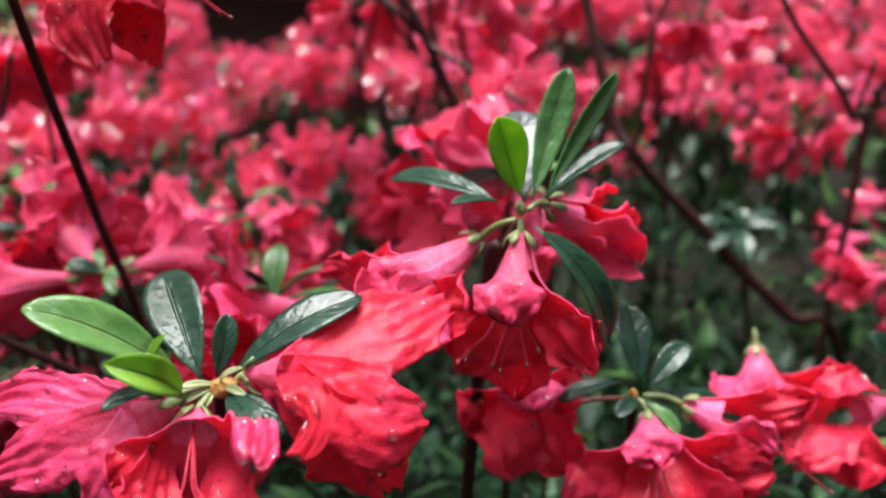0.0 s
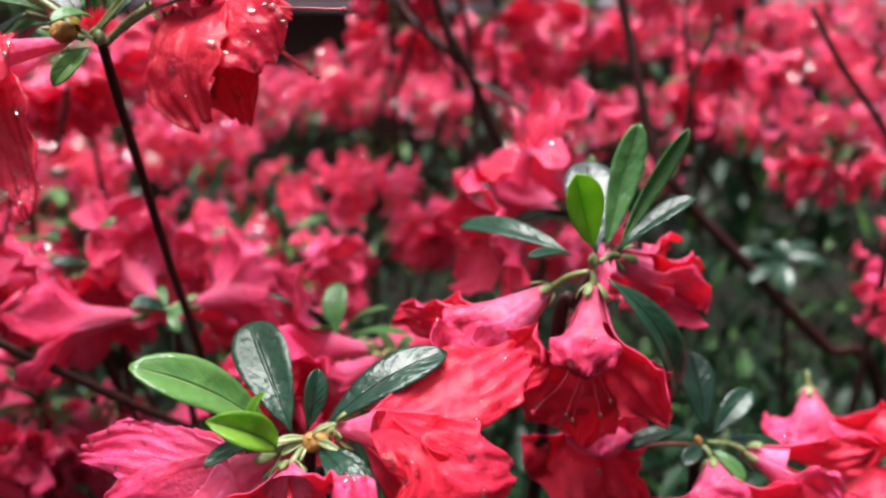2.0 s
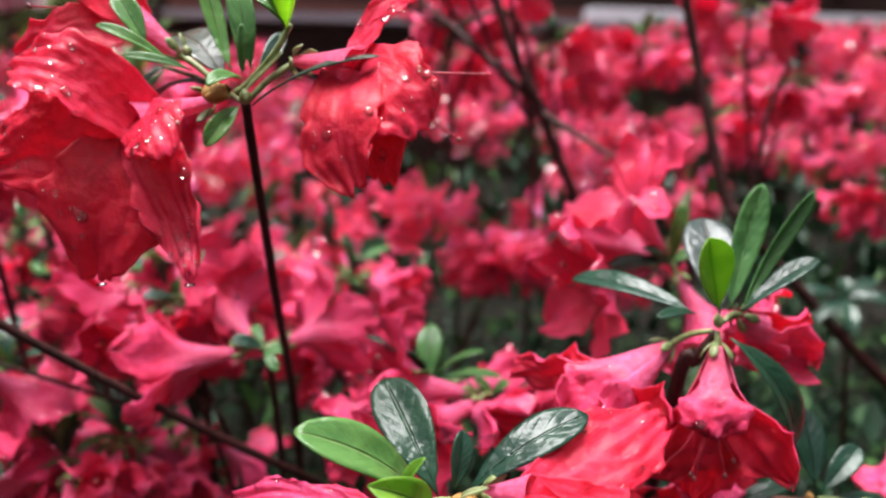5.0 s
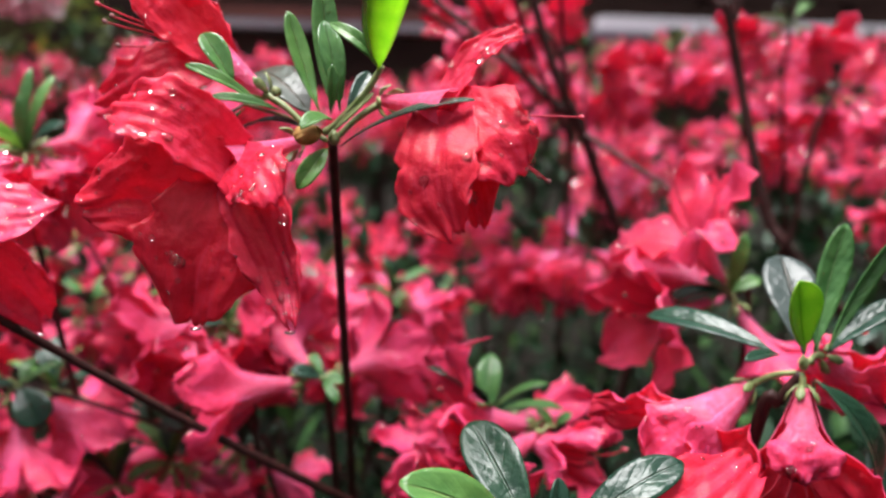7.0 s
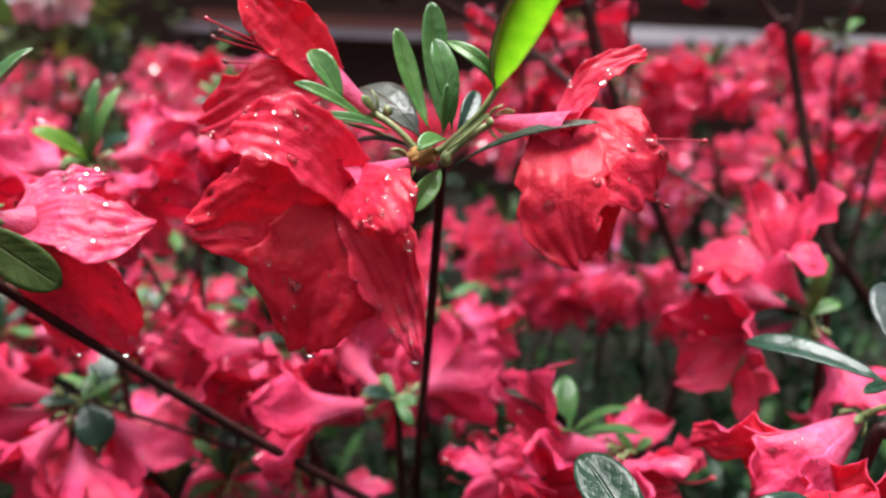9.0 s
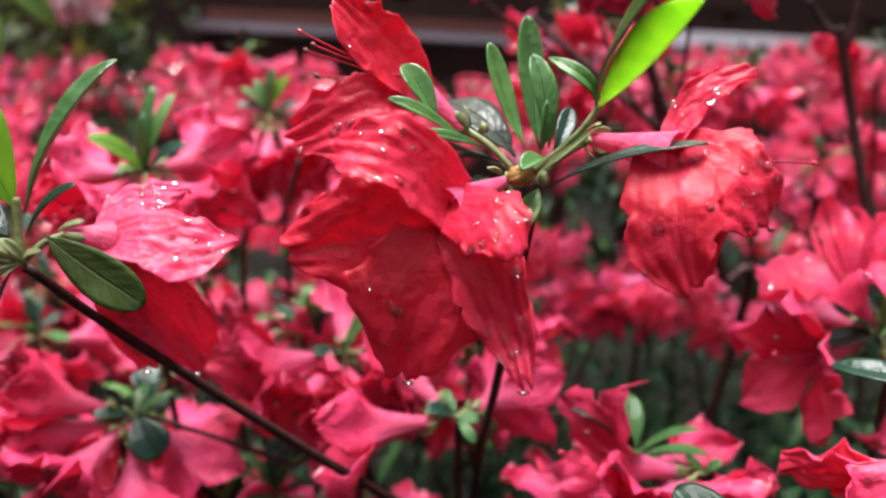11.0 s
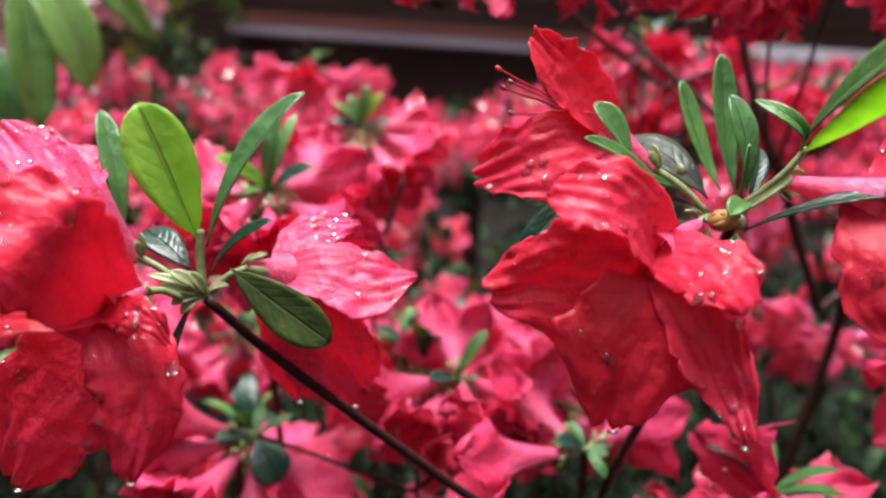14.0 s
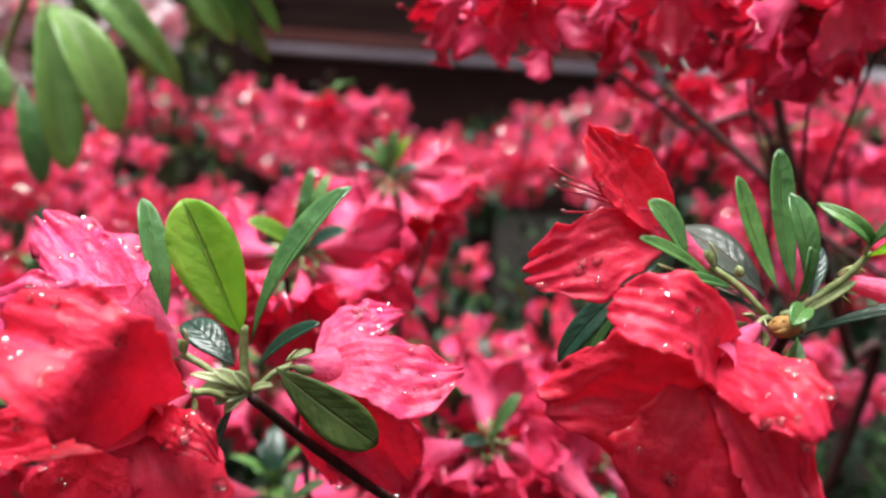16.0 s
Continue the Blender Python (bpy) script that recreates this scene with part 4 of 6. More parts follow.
stem(s, [(0.0250, -0.1440, 0.4870), (0.0210, -0.1430, 0.4810), (0.0140, -0.1410, 0.4740), (0.0110, -0.1400, 0.4720)], 0.0007, 0.0009, STALK)
leaf(s, (0.0238, -0.1430, 0.4865), (0.0293, -0.1780, 0.5080), 0.0085, (-0.75, -0.35, 0.55), LEAF_MID, bend=0.04, fold=0.25, seed=77)
leaf(s, (0.0240, -0.1430, 0.4860), (0.0150, -0.1470, 0.4960), 0.0039, (-0.5, -0.5, 0.7), LEAF_MID, bend=0.35, fold=0.4, seed=66)
leaf(s, (0.0160, -0.1400, 0.4750), (0.0200, -0.1300, 0.4860), 0.0047, (0.3, -0.7, 0.5), LEAF_DARK, bend=0.05, fold=0.3, seed=67)
leaf(s, (-0.0090, -0.1410, 0.4820), (-0.0170, -0.1380, 0.4940), 0.0070, (0.5, -0.8, 0.3), LEAF_MID, bend=0.05, fold=0.5, seed=68)
leaf(s, (-0.0030, -0.1410, 0.4780), (-0.0190, -0.1440, 0.4870), 0.0040, (0.2, -0.6, 0.7), LEAF_MID, bend=0.05, fold=0.5, seed=69)
leaf(s, (0.0010, -0.1410, 0.4770), (-0.0130, -0.1460, 0.4800), 0.0034, (0.2, -0.6, 0.7), LEAF_MID, bend=0.05, fold=0.5, seed=70)
leaf(s, (0.0080, -0.1380, 0.4750), (-0.0090, -0.1220, 0.4870), 0.0130, (0.2, -0.6, 0.7), LEAF_BRONZE, bend=0.1, fold=0.1, seed=71)
leaf(s, (0.0150, -0.1420, 0.4690), (0.0450, -0.1520, 0.4810), 0.0057, (0.0, -0.25, 0.95), LEAF_DARK, bend=0.06, fold=0.15, seed=72)
leaf(s, (0.0080, -0.1380, 0.4720), (-0.0160, -0.1250, 0.4710), 0.0042, (0.0, -0.2, 0.95), LEAF_DARK, bend=0.12, seed=73)
leaf(s, (0.0130, -0.1450, 0.4690), (0.0080, -0.1540, 0.4610), 0.0056, (0.3, -0.7, 0.5), LEAF_MID, bend=0.1, fold=0.5, seed=74)
leaf(s, (0.0140, -0.1450, 0.4750), (0.0090, -0.1540, 0.4740), 0.0051, (0.0, -0.6, 0.8), LEAF_MID, bend=0.1, fold=0.5, seed=75)
leaf(s, (0.0130, -0.1420, 0.4720), (0.0230, -0.1440, 0.4810), 0.0026, (-0.6, -0.6, 0.4), STALK, bend=0.0, fold=0.3, seed=76)
bloom(s, (-0.0034, -0.1360, 0.4805), (-0.0136, -0.1340, 0.4874), [
    (((-0.0136, -0.1340, 0.4874), (-0.0199, -0.1370, 0.4950), (-0.0265, -0.1400, 0.5016), (-0.0318, -0.1420, 0.5079)), (0.0035, 0.0075, 0.0074, 0.0035), (0.63, 0.59, 0.50), 0.25),
    (((-0.0136, -0.1340, 0.4874), (-0.0228, -0.1420, 0.4853), (-0.0322, -0.1430, 0.4809), (-0.0420, -0.1410, 0.4768)), (0.0035, 0.0079, 0.0089, 0.0059), (-0.37, 0.42, 0.83), 0.10),
    (((-0.0136, -0.1340, 0.4874), (-0.0178, -0.1300, 0.4940), (-0.0221, -0.1250, 0.4991), (-0.0264, -0.1220, 0.5042)), (0.0025, 0.0051, 0.0054, 0.0034), (0.75, 0.43, 0.50), 0.10)], node_at=(0.0079, -0.1400, 0.4721), stamens=[(-0.0377, -0.1450, 0.4996), (-0.0351, -0.1440, 0.4971), (-0.0364, -0.1450, 0.4958), (-0.0346, -0.1430, 0.4908)], seed=81, rim=0.0045, drops=20, front=True)
bloom(s, (0.0054, -0.1430, 0.4699), (-0.0048, -0.1580, 0.4665), [
    (((-0.0048, -0.1580, 0.4665), (-0.0105, -0.1670, 0.4745), (-0.0177, -0.1700, 0.4780), (-0.0268, -0.1650, 0.4781)), (0.0062, 0.0089, 0.0083, 0.0061), (0.36, 0.61, 0.71), 0.06),
    (((-0.0048, -0.1580, 0.4665), (-0.0111, -0.1630, 0.4628), (-0.0231, -0.1620, 0.4598), (-0.0374, -0.1600, 0.4570)), (0.0053, 0.0106, 0.0118, 0.0069), (-0.27, -0.04, 0.96), 0.06),
    (((-0.0048, -0.1580, 0.4665), (-0.0068, -0.1650, 0.4568), (-0.0103, -0.1670, 0.4461), (-0.0127, -0.1660, 0.4332)), (0.0049, 0.0120, 0.0133, 0.0088), (-0.97, -0.02, 0.23), -0.05),
    (((-0.0048, -0.1580, 0.4665), (0.0019, -0.1670, 0.4577), (0.0071, -0.1700, 0.4468), (0.0114, -0.1760, 0.4358)), (0.0044, 0.0074, 0.0056, 0.0028), (-0.89, 0.01, -0.45), -0.04),
    (((-0.0048, -0.1580, 0.4665), (0.0021, -0.1700, 0.4661), (0.0059, -0.1750, 0.4641), (0.0086, -0.1770, 0.4596)), (0.0053, 0.0075, 0.0065, 0.0043), (-0.51, -0.50, -0.70), -0.20)], node_at=(0.0092, -0.1400, 0.4709), seed=82, rim=0.0042, drops=30, front=True)
bloom(s, (0.0239, -0.1340, 0.4793), (0.0392, -0.1460, 0.4775), [
    (((0.0392, -0.1460, 0.4775), (0.0421, -0.1440, 0.4841), (0.0473, -0.1430, 0.4908), (0.0562, -0.1430, 0.4948)), (0.0022, 0.0037, 0.0046, 0.0031), (0.57, -0.73, -0.38), 0.25),
    (((0.0392, -0.1460, 0.4775), (0.0461, -0.1540, 0.4745), (0.0517, -0.1580, 0.4698), (0.0554, -0.1580, 0.4639)), (0.0061, 0.0107, 0.0105, 0.0067), (-0.64, -0.27, -0.72), -0.08),
    (((0.0392, -0.1460, 0.4775), (0.0375, -0.1580, 0.4683), (0.0383, -0.1620, 0.4597), (0.0427, -0.1630, 0.4510)), (0.0068, 0.0101, 0.0088, 0.0041), (-0.96, 0.21, -0.17), -0.10),
    (((0.0392, -0.1460, 0.4775), (0.0461, -0.1420, 0.4781), (0.0515, -0.1370, 0.4774), (0.0556, -0.1350, 0.4754)), (0.0024, 0.0050, 0.0051, 0.0031), (-0.05, -0.67, -0.74), 0.10),
    (((0.0392, -0.1460, 0.4775), (0.0426, -0.1480, 0.4662), (0.0453, -0.1480, 0.4589), (0.0475, -0.1470, 0.4513)), (0.0029, 0.0061, 0.0064, 0.0042), (-0.95, 0.09, -0.31), 0.10)], node_at=(0.0120, -0.1380, 0.4690), stamens=[(0.0689, -0.1440, 0.4764), (0.0604, -0.1420, 0.4628), (0.0623, -0.1420, 0.4620)], seed=83, rim=0.0052, drops=16, front=True)
stem(s, [(0.0110, -0.1370, 0.4700), (0.0010, -0.1260, 0.4740), (-0.0120, -0.1240, 0.4780)], 0.0006, 0.0005, STALK)
leaf(s, (-0.0120, -0.1240, 0.4780), (-0.0330, -0.1270, 0.4550), 0.0075, (-0.4, -0.7, 0.6), LEAF_DARK, seed=120)
leaf(s, (-0.0120, -0.1240, 0.4770), (-0.0270, -0.1220, 0.4550), 0.0073, (-0.4, -0.7, 0.6), LEAF_MID, seed=121)

s = shoot_at((0.0200, 0.4200, 0.3500), 'azalea shoot with bright young leaves on a leaning stem')
stem(s, [(-0.2220, -0.2390, 0.4480), (-0.2120, -0.2280, 0.4340), (-0.1970, -0.2150, 0.4170), (-0.1670, -0.1910, 0.3850), (-0.1370, -0.1670, 0.3550), (-0.1070, -0.1430, 0.3250), (-0.0500, -0.0900, 0.2500), (0.0000, 0.0000, 0.0000)], 0.0011, 0.0017)
leaf(s, (-0.2240, -0.2380, 0.4600), (-0.2365, -0.2400, 0.4890), 0.0152, (0.3, -0.9, 0.2), LEAF_LIME_BACKLIT, bend=0.04, fold=0.25, seed=91)
leaf(s, (-0.2230, -0.2370, 0.4590), (-0.2045, -0.2320, 0.4935), 0.0095, (-0.6, -0.6, 0.5), LEAF_MID, bend=0.06, fold=0.5, seed=92)
stem(s, [(-0.2230, -0.2390, 0.4480), (-0.2240, -0.2380, 0.4560), (-0.2240, -0.2380, 0.4630)], 0.0011, 0.0009, STALK)
leaf(s, (-0.2430, -0.2340, 0.4590), (-0.2520, -0.2250, 0.4870), 0.0070, (0.6, -0.7, 0.2), LEAF_MID, bend=0.06, fold=0.5, seed=93)
leaf(s, (-0.2260, -0.2380, 0.4540), (-0.2400, -0.2300, 0.4610), 0.0087, (0.3, -0.6, 0.7), LEAF_DARK, bend=0.06, fold=0.2, seed=94)
leaf(s, (-0.2200, -0.2420, 0.4550), (-0.2060, -0.2480, 0.4680), 0.0045, (-0.6, -0.5, 0.6), LEAF_DARK, bend=0.06, fold=0.4, seed=95)
leaf(s, (-0.2160, -0.2420, 0.4560), (-0.1940, -0.2440, 0.4420), 0.0110, (0.45, -0.9, -0.05), LEAF_OLIVE, bend=0.06, fold=0.15, seed=96)
leaf(s, (-0.2220, -0.2400, 0.4490), (-0.2280, -0.2440, 0.4550), 0.0038, (0, -0.6, 0.7), PALE, bend=0.1, fold=0.5, n=9, m=5, seed=140)
leaf(s, (-0.2220, -0.2400, 0.4490), (-0.2310, -0.2440, 0.4510), 0.0040, (0, -0.6, 0.7), PALE, bend=0.1, fold=0.5, n=9, m=5, seed=141)
leaf(s, (-0.2220, -0.2400, 0.4490), (-0.2280, -0.2440, 0.4480), 0.0038, (0, -0.6, 0.7), PALE, bend=0.1, fold=0.5, n=9, m=5, seed=142)
leaf(s, (-0.2220, -0.2400, 0.4490), (-0.2240, -0.2440, 0.4550), 0.0033, (0, -0.6, 0.7), PALE, bend=0.1, fold=0.5, n=9, m=5, seed=143)
leaf(s, (-0.2220, -0.2400, 0.4490), (-0.2260, -0.2440, 0.4460), 0.0030, (0, -0.6, 0.7), PALE, bend=0.1, fold=0.5, n=9, m=5, seed=144)
leaf(s, (-0.2220, -0.2400, 0.4490), (-0.2160, -0.2440, 0.4530), 0.0023, (0, -0.6, 0.7), PALE, bend=0.1, fold=0.5, n=9, m=5, seed=145)
leaf(s, (-0.2220, -0.2400, 0.4490), (-0.2330, -0.2440, 0.4540), 0.0025, (0, -0.6, 0.7), PALE, bend=0.1, fold=0.5, n=9, m=5, seed=146)
leaf(s, (-0.2250, -0.2400, 0.4470), (-0.2300, -0.2420, 0.4290), 0.0051, (-0.7, -0.6, 0.3), LEAF_DARK, bend=0.06, fold=0.15, seed=97)
leaf(s, (-0.2270, -0.2370, 0.4620), (-0.2310, -0.2300, 0.4670), 0.0040, (0.3, -0.7, 0.5), LEAF_DARK, seed=98)
bud(s, (-0.2250, -0.2410, 0.4500), 0.0018, (1, 0, -0.3), 1.50, STALK)
bloom(s, (-0.2372, -0.2400, 0.4566), (-0.2456, -0.2440, 0.4676), [
    (((-0.2456, -0.2440, 0.4676), (-0.2534, -0.2420, 0.4722), (-0.2630, -0.2360, 0.4770), (-0.2725, -0.2320, 0.4830)), (0.0035, 0.0078, 0.0081, 0.0040), (0.52, 0.61, 0.59), 0.20),
    (((-0.2456, -0.2440, 0.4676), (-0.2516, -0.2520, 0.4655), (-0.2609, -0.2540, 0.4664), (-0.2716, -0.2540, 0.4668)), (0.0035, 0.0081, 0.0094, 0.0056), (-0.12, 0.59, 0.80), 0.10),
    (((-0.2456, -0.2440, 0.4676), (-0.2527, -0.2340, 0.4725), (-0.2573, -0.2300, 0.4762), (-0.2635, -0.2260, 0.4787)), (0.0033, 0.0059, 0.0061, 0.0039), (0.70, 0.59, 0.39), 0.10)], node_at=(-0.2246, -0.2420, 0.4500), seed=101, rim=0.0060, drops=30)
bloom(s, (-0.2315, -0.2500, 0.4515), (-0.2334, -0.2620, 0.4506), [
    (((-0.2334, -0.2620, 0.4506), (-0.2326, -0.2780, 0.4645), (-0.2379, -0.2820, 0.4696), (-0.2531, -0.2780, 0.4726)), (0.0074, 0.0118, 0.0122, 0.0087), (0.36, 0.73, 0.59), 0.06),
    (((-0.2334, -0.2620, 0.4506), (-0.2383, -0.2720, 0.4526), (-0.2465, -0.2740, 0.4514), (-0.2623, -0.2700, 0.4468)), (0.0021, 0.0055, 0.0065, 0.0041), (-0.20, 0.74, 0.65), 0.25),
    (((-0.2334, -0.2620, 0.4506), (-0.2387, -0.2640, 0.4392), (-0.2481, -0.2620, 0.4272), (-0.2557, -0.2600, 0.4123)), (0.0053, 0.0130, 0.0141, 0.0086), (-0.90, 0.19, 0.40), -0.06),
    (((-0.2334, -0.2620, 0.4506), (-0.2251, -0.2680, 0.4429), (-0.2236, -0.2700, 0.4330), (-0.2261, -0.2700, 0.4206)), (0.0047, 0.0090, 0.0082, 0.0046), (-0.96, -0.22, -0.14), -0.08),
    (((-0.2334, -0.2620, 0.4506), (-0.2256, -0.2680, 0.4525), (-0.2205, -0.2700, 0.4509), (-0.2166, -0.2700, 0.4473)), (0.0026, 0.0041, 0.0034, 0.0014), (-0.33, -0.62, -0.71), -0.20)], node_at=(-0.2256, -0.2440, 0.4492), seed=102, rim=0.0042, drops=34, front=True)
bloom(s, (-0.2137, -0.2380, 0.4554), (-0.2078, -0.2320, 0.4532), [
    (((-0.2078, -0.2320, 0.4532), (-0.1980, -0.2340, 0.4551), (-0.1877, -0.2320, 0.4535), (-0.1779, -0.2280, 0.4542)), (0.0037, 0.0083, 0.0091, 0.0033), (0.10, -0.75, -0.66), -0.10),
    (((-0.2078, -0.2320, 0.4532), (-0.2050, -0.2260, 0.4593), (-0.1995, -0.2220, 0.4628), (-0.1933, -0.2170, 0.4631)), (0.0025, 0.0059, 0.0054, 0.0026), (0.54, -0.63, -0.55), 0.15),
    (((-0.2078, -0.2320, 0.4532), (-0.2037, -0.2240, 0.4402), (-0.1977, -0.2190, 0.4308), (-0.1908, -0.2150, 0.4191)), (0.0042, 0.0113, 0.0122, 0.0081), (-0.79, 0.06, -0.61), 0.08),
    (((-0.2078, -0.2320, 0.4532), (-0.2100, -0.2150, 0.4385), (-0.2105, -0.2120, 0.4258), (-0.2078, -0.2100, 0.4148)), (0.0030, 0.0083, 0.0085, 0.0058), (-0.96, 0.16, -0.24), 0.10)], node_at=(-0.2203, -0.2420, 0.4503), seed=103, rim=0.0050, drops=34)

s = tagged(new('azalea_plant'), 'bare dark azalea stem rising through the bush', 'azalea', 'bare branches')
s.location = (0.2700, 0.4700, 0.3500)
stem(s, [(-0.2142, -0.0500, 0.5254), (-0.2103, -0.0500, 0.5091), (-0.2049, -0.0500, 0.4877), (-0.1971, -0.0550, 0.4525), (-0.1894, -0.0600, 0.4226), (-0.1811, -0.0650, 0.4090), (-0.1670, -0.0600, 0.3931), (-0.1482, -0.0550, 0.3751), (-0.1207, -0.0500, 0.3465), (-0.0903, -0.0400, 0.3183), (-0.0543, -0.0300, 0.2824), (0.0000, 0.0000, 0.0000)], 0.0024, 0.0032)
stem(s, [(-0.1657, -0.0700, 0.4878), (-0.1740, -0.0700, 0.4670), (-0.1776, -0.0700, 0.4431), (-0.1799, -0.0680, 0.4170), (-0.1845, -0.0640, 0.4036)], 0.0010, 0.0014, None, 'twig')
stem(s, [(-0.2286, -0.0450, 0.5381), (-0.2202, -0.0450, 0.5277), (-0.2101, -0.0500, 0.5169)], 0.0014, 0.0019, None, 'twig')
stem(s, [(-0.2065, -0.0500, 0.5428), (-0.2078, -0.0500, 0.5273), (-0.2100, -0.0500, 0.5163)], 0.0014, 0.0019, None, 'twig')

s = tagged(new('azalea_plant'), 'bare dark azalea stem rising through the bush', 'azalea', 'bare branches')
s.location = (-0.0300, 0.5000, 0.3500)
stem(s, [(-0.0083, -0.0800, 0.5324), (-0.0022, -0.0800, 0.5112), (0.0084, -0.0800, 0.4842), (0.0183, -0.0790, 0.4658), (0.0307, -0.0730, 0.4362), (0.0481, -0.0650, 0.3996), (0.0602, -0.0550, 0.3697), (0.0000, 0.0000, 0.0000)], 0.0022, 0.0029)
stem(s, [(-0.0571, -0.0550, 0.5284), (-0.0376, -0.0600, 0.5125), (-0.0199, -0.0650, 0.4983), (0.0004, -0.0740, 0.4808), (0.0180, -0.0790, 0.4660)], 0.0016, 0.0022, None, 'twig')
stem(s, [(0.0199, -0.0790, 0.4616), (0.0440, -0.0950, 0.4469), (0.0660, -0.1100, 0.4326)], 0.0015, 0.0010, None, 'twig')

s = tagged(new('azalea_plant'), 'bare dark azalea stem rising through the bush', 'azalea', 'bare branches')
s.location = (0.1700, 0.4500, 0.3500)
stem(s, [(-0.0240, -0.0500, 0.4920), (-0.0100, -0.0500, 0.4680), (0.0210, -0.0450, 0.4270), (0.0280, -0.0400, 0.3860), (0.0000, 0.0000, 0.0000)], 0.0014, 0.0020)
stem(s, [(0.0230, -0.0450, 0.4250), (0.0280, -0.0500, 0.4510)], 0.0009, 0.0012, None, 'twig')

s = tagged(new('azalea_plant'), 'bare dark azalea stem rising through the bush', 'azalea', 'bare branches')
s.location = (-0.1700, 0.4200, 0.3500)
stem(s, [(-0.0150, -0.0600, 0.4590), (-0.0230, -0.0580, 0.4330), (-0.0420, -0.0500, 0.3840), (0.0000, 0.0000, 0.0000)], 0.0010, 0.0016)

s = tagged(new('azalea_plant'), 'bare dark azalea stem rising through the bush', 'azalea', 'bare branches')
s.location = (-0.0200, 0.5500, 0.3500)
stem(s, [(-0.1360, -0.1300, 0.5740), (-0.1160, -0.1200, 0.5520), (-0.0840, -0.1000, 0.5300), (-0.0450, -0.0700, 0.5070), (0.0100, -0.0500, 0.4690), (0.0000, 0.0000, 0.0000)], 0.0013, 0.0018)

s = tagged(new('azalea_plant'), 'bare dark azalea stem rising through the bush', 'azalea', 'bare branches')
s.location = (-0.2000, 0.4000, 0.3500)
stem(s, [(-0.0230, -0.0700, 0.4190), (-0.0130, -0.0650, 0.3930), (-0.0070, -0.0600, 0.3660), (0.0000, 0.0000, 0.0000)], 0.0009, 0.0013)
stem(s, [(0.0000, -0.0650, 0.4160), (-0.0070, -0.0620, 0.4000), (-0.0120, -0.0630, 0.3880)], 0.0007, 0.0009, None, 'twig')

s = tagged(new('azalea_plant'), 'thin brown azalea twig reaching across the bush', 'azalea', 'bare branches')
s.location = (-0.0900, 0.3600, 0.3500)
stem(s, [(-0.1280, -0.0920, 0.3790), (-0.1060, -0.0880, 0.3710), (-0.0790, -0.0800, 0.3580), (-0.0480, -0.0700, 0.3400), (0.0000, 0.0000, 0.0000)], 0.0007, 0.0010)

s = tagged(new('garden_plant'), 'leafy plant with long pale green drooping leaves', 'plant')
s.location = (-0.42, 0.46, 0.35)
stem(s, [(0.1090, -0.0300, 0.6450), (0.0850, -0.0300, 0.6060), (0.0320, -0.0350, 0.5730), (0.0000, -0.0300, 0.5230), (-0.0280, -0.0200, 0.4290), (0.0000, 0.0000, 0.0000)], 0.0014, 0.0028, STALK)
leaf(s, (0.0260, -0.0400, 0.5540), (0.0470, -0.0550, 0.4700), 0.0266, (0.6, -0.7, 0.3), LEAF_PALE, seed=1, bend=0.05, fold=0.5)
leaf(s, (0.0290, -0.0400, 0.5510), (0.0760, -0.0600, 0.4930), 0.0304, (0.5, -0.6, 0.6), LEAF_PALE, seed=2, bend=0.16, fold=0.4)
leaf(s, (0.0290, -0.0350, 0.5730), (0.1040, -0.0600, 0.5210), 0.0203, (0.3, -0.8, 0.3), LEAF_PALE, seed=3, bend=0.25, fold=0.3)
leaf(s, (0.0840, -0.0300, 0.6040), (0.1270, -0.0500, 0.5360), 0.0180, (-0.3, -0.8, 0.3), LEAF_PALE, seed=4, bend=0.1)
leaf(s, (0.0970, -0.0300, 0.6250), (0.1400, -0.0400, 0.5280), 0.0162, (-0.3, -0.8, 0.3), LEAF_MID, seed=5, bend=0.12)
leaf(s, (0.1090, -0.0300, 0.6450), (0.1450, -0.0400, 0.5420), 0.0133, (-0.3, -0.8, 0.3), LEAF_PALE, seed=9, bend=0.1)
leaf(s, (0.0060, -0.0300, 0.5140), (0.0250, -0.0400, 0.4610), 0.0162, (0.6, -0.7, 0.3), LEAF_MID, seed=6, bend=0.1)
leaf(s, (-0.0030, -0.0300, 0.5260), (0.0060, -0.0400, 0.4980), 0.0098, (0.6, -0.7, 0.3), LEAF_PALE, seed=7, bend=0.1)
leaf(s, (-0.0130, -0.0300, 0.4840), (-0.0150, -0.0400, 0.4550), 0.0174, (0.6, -0.7, 0.3), LEAF_MID, seed=8, bend=0.1)

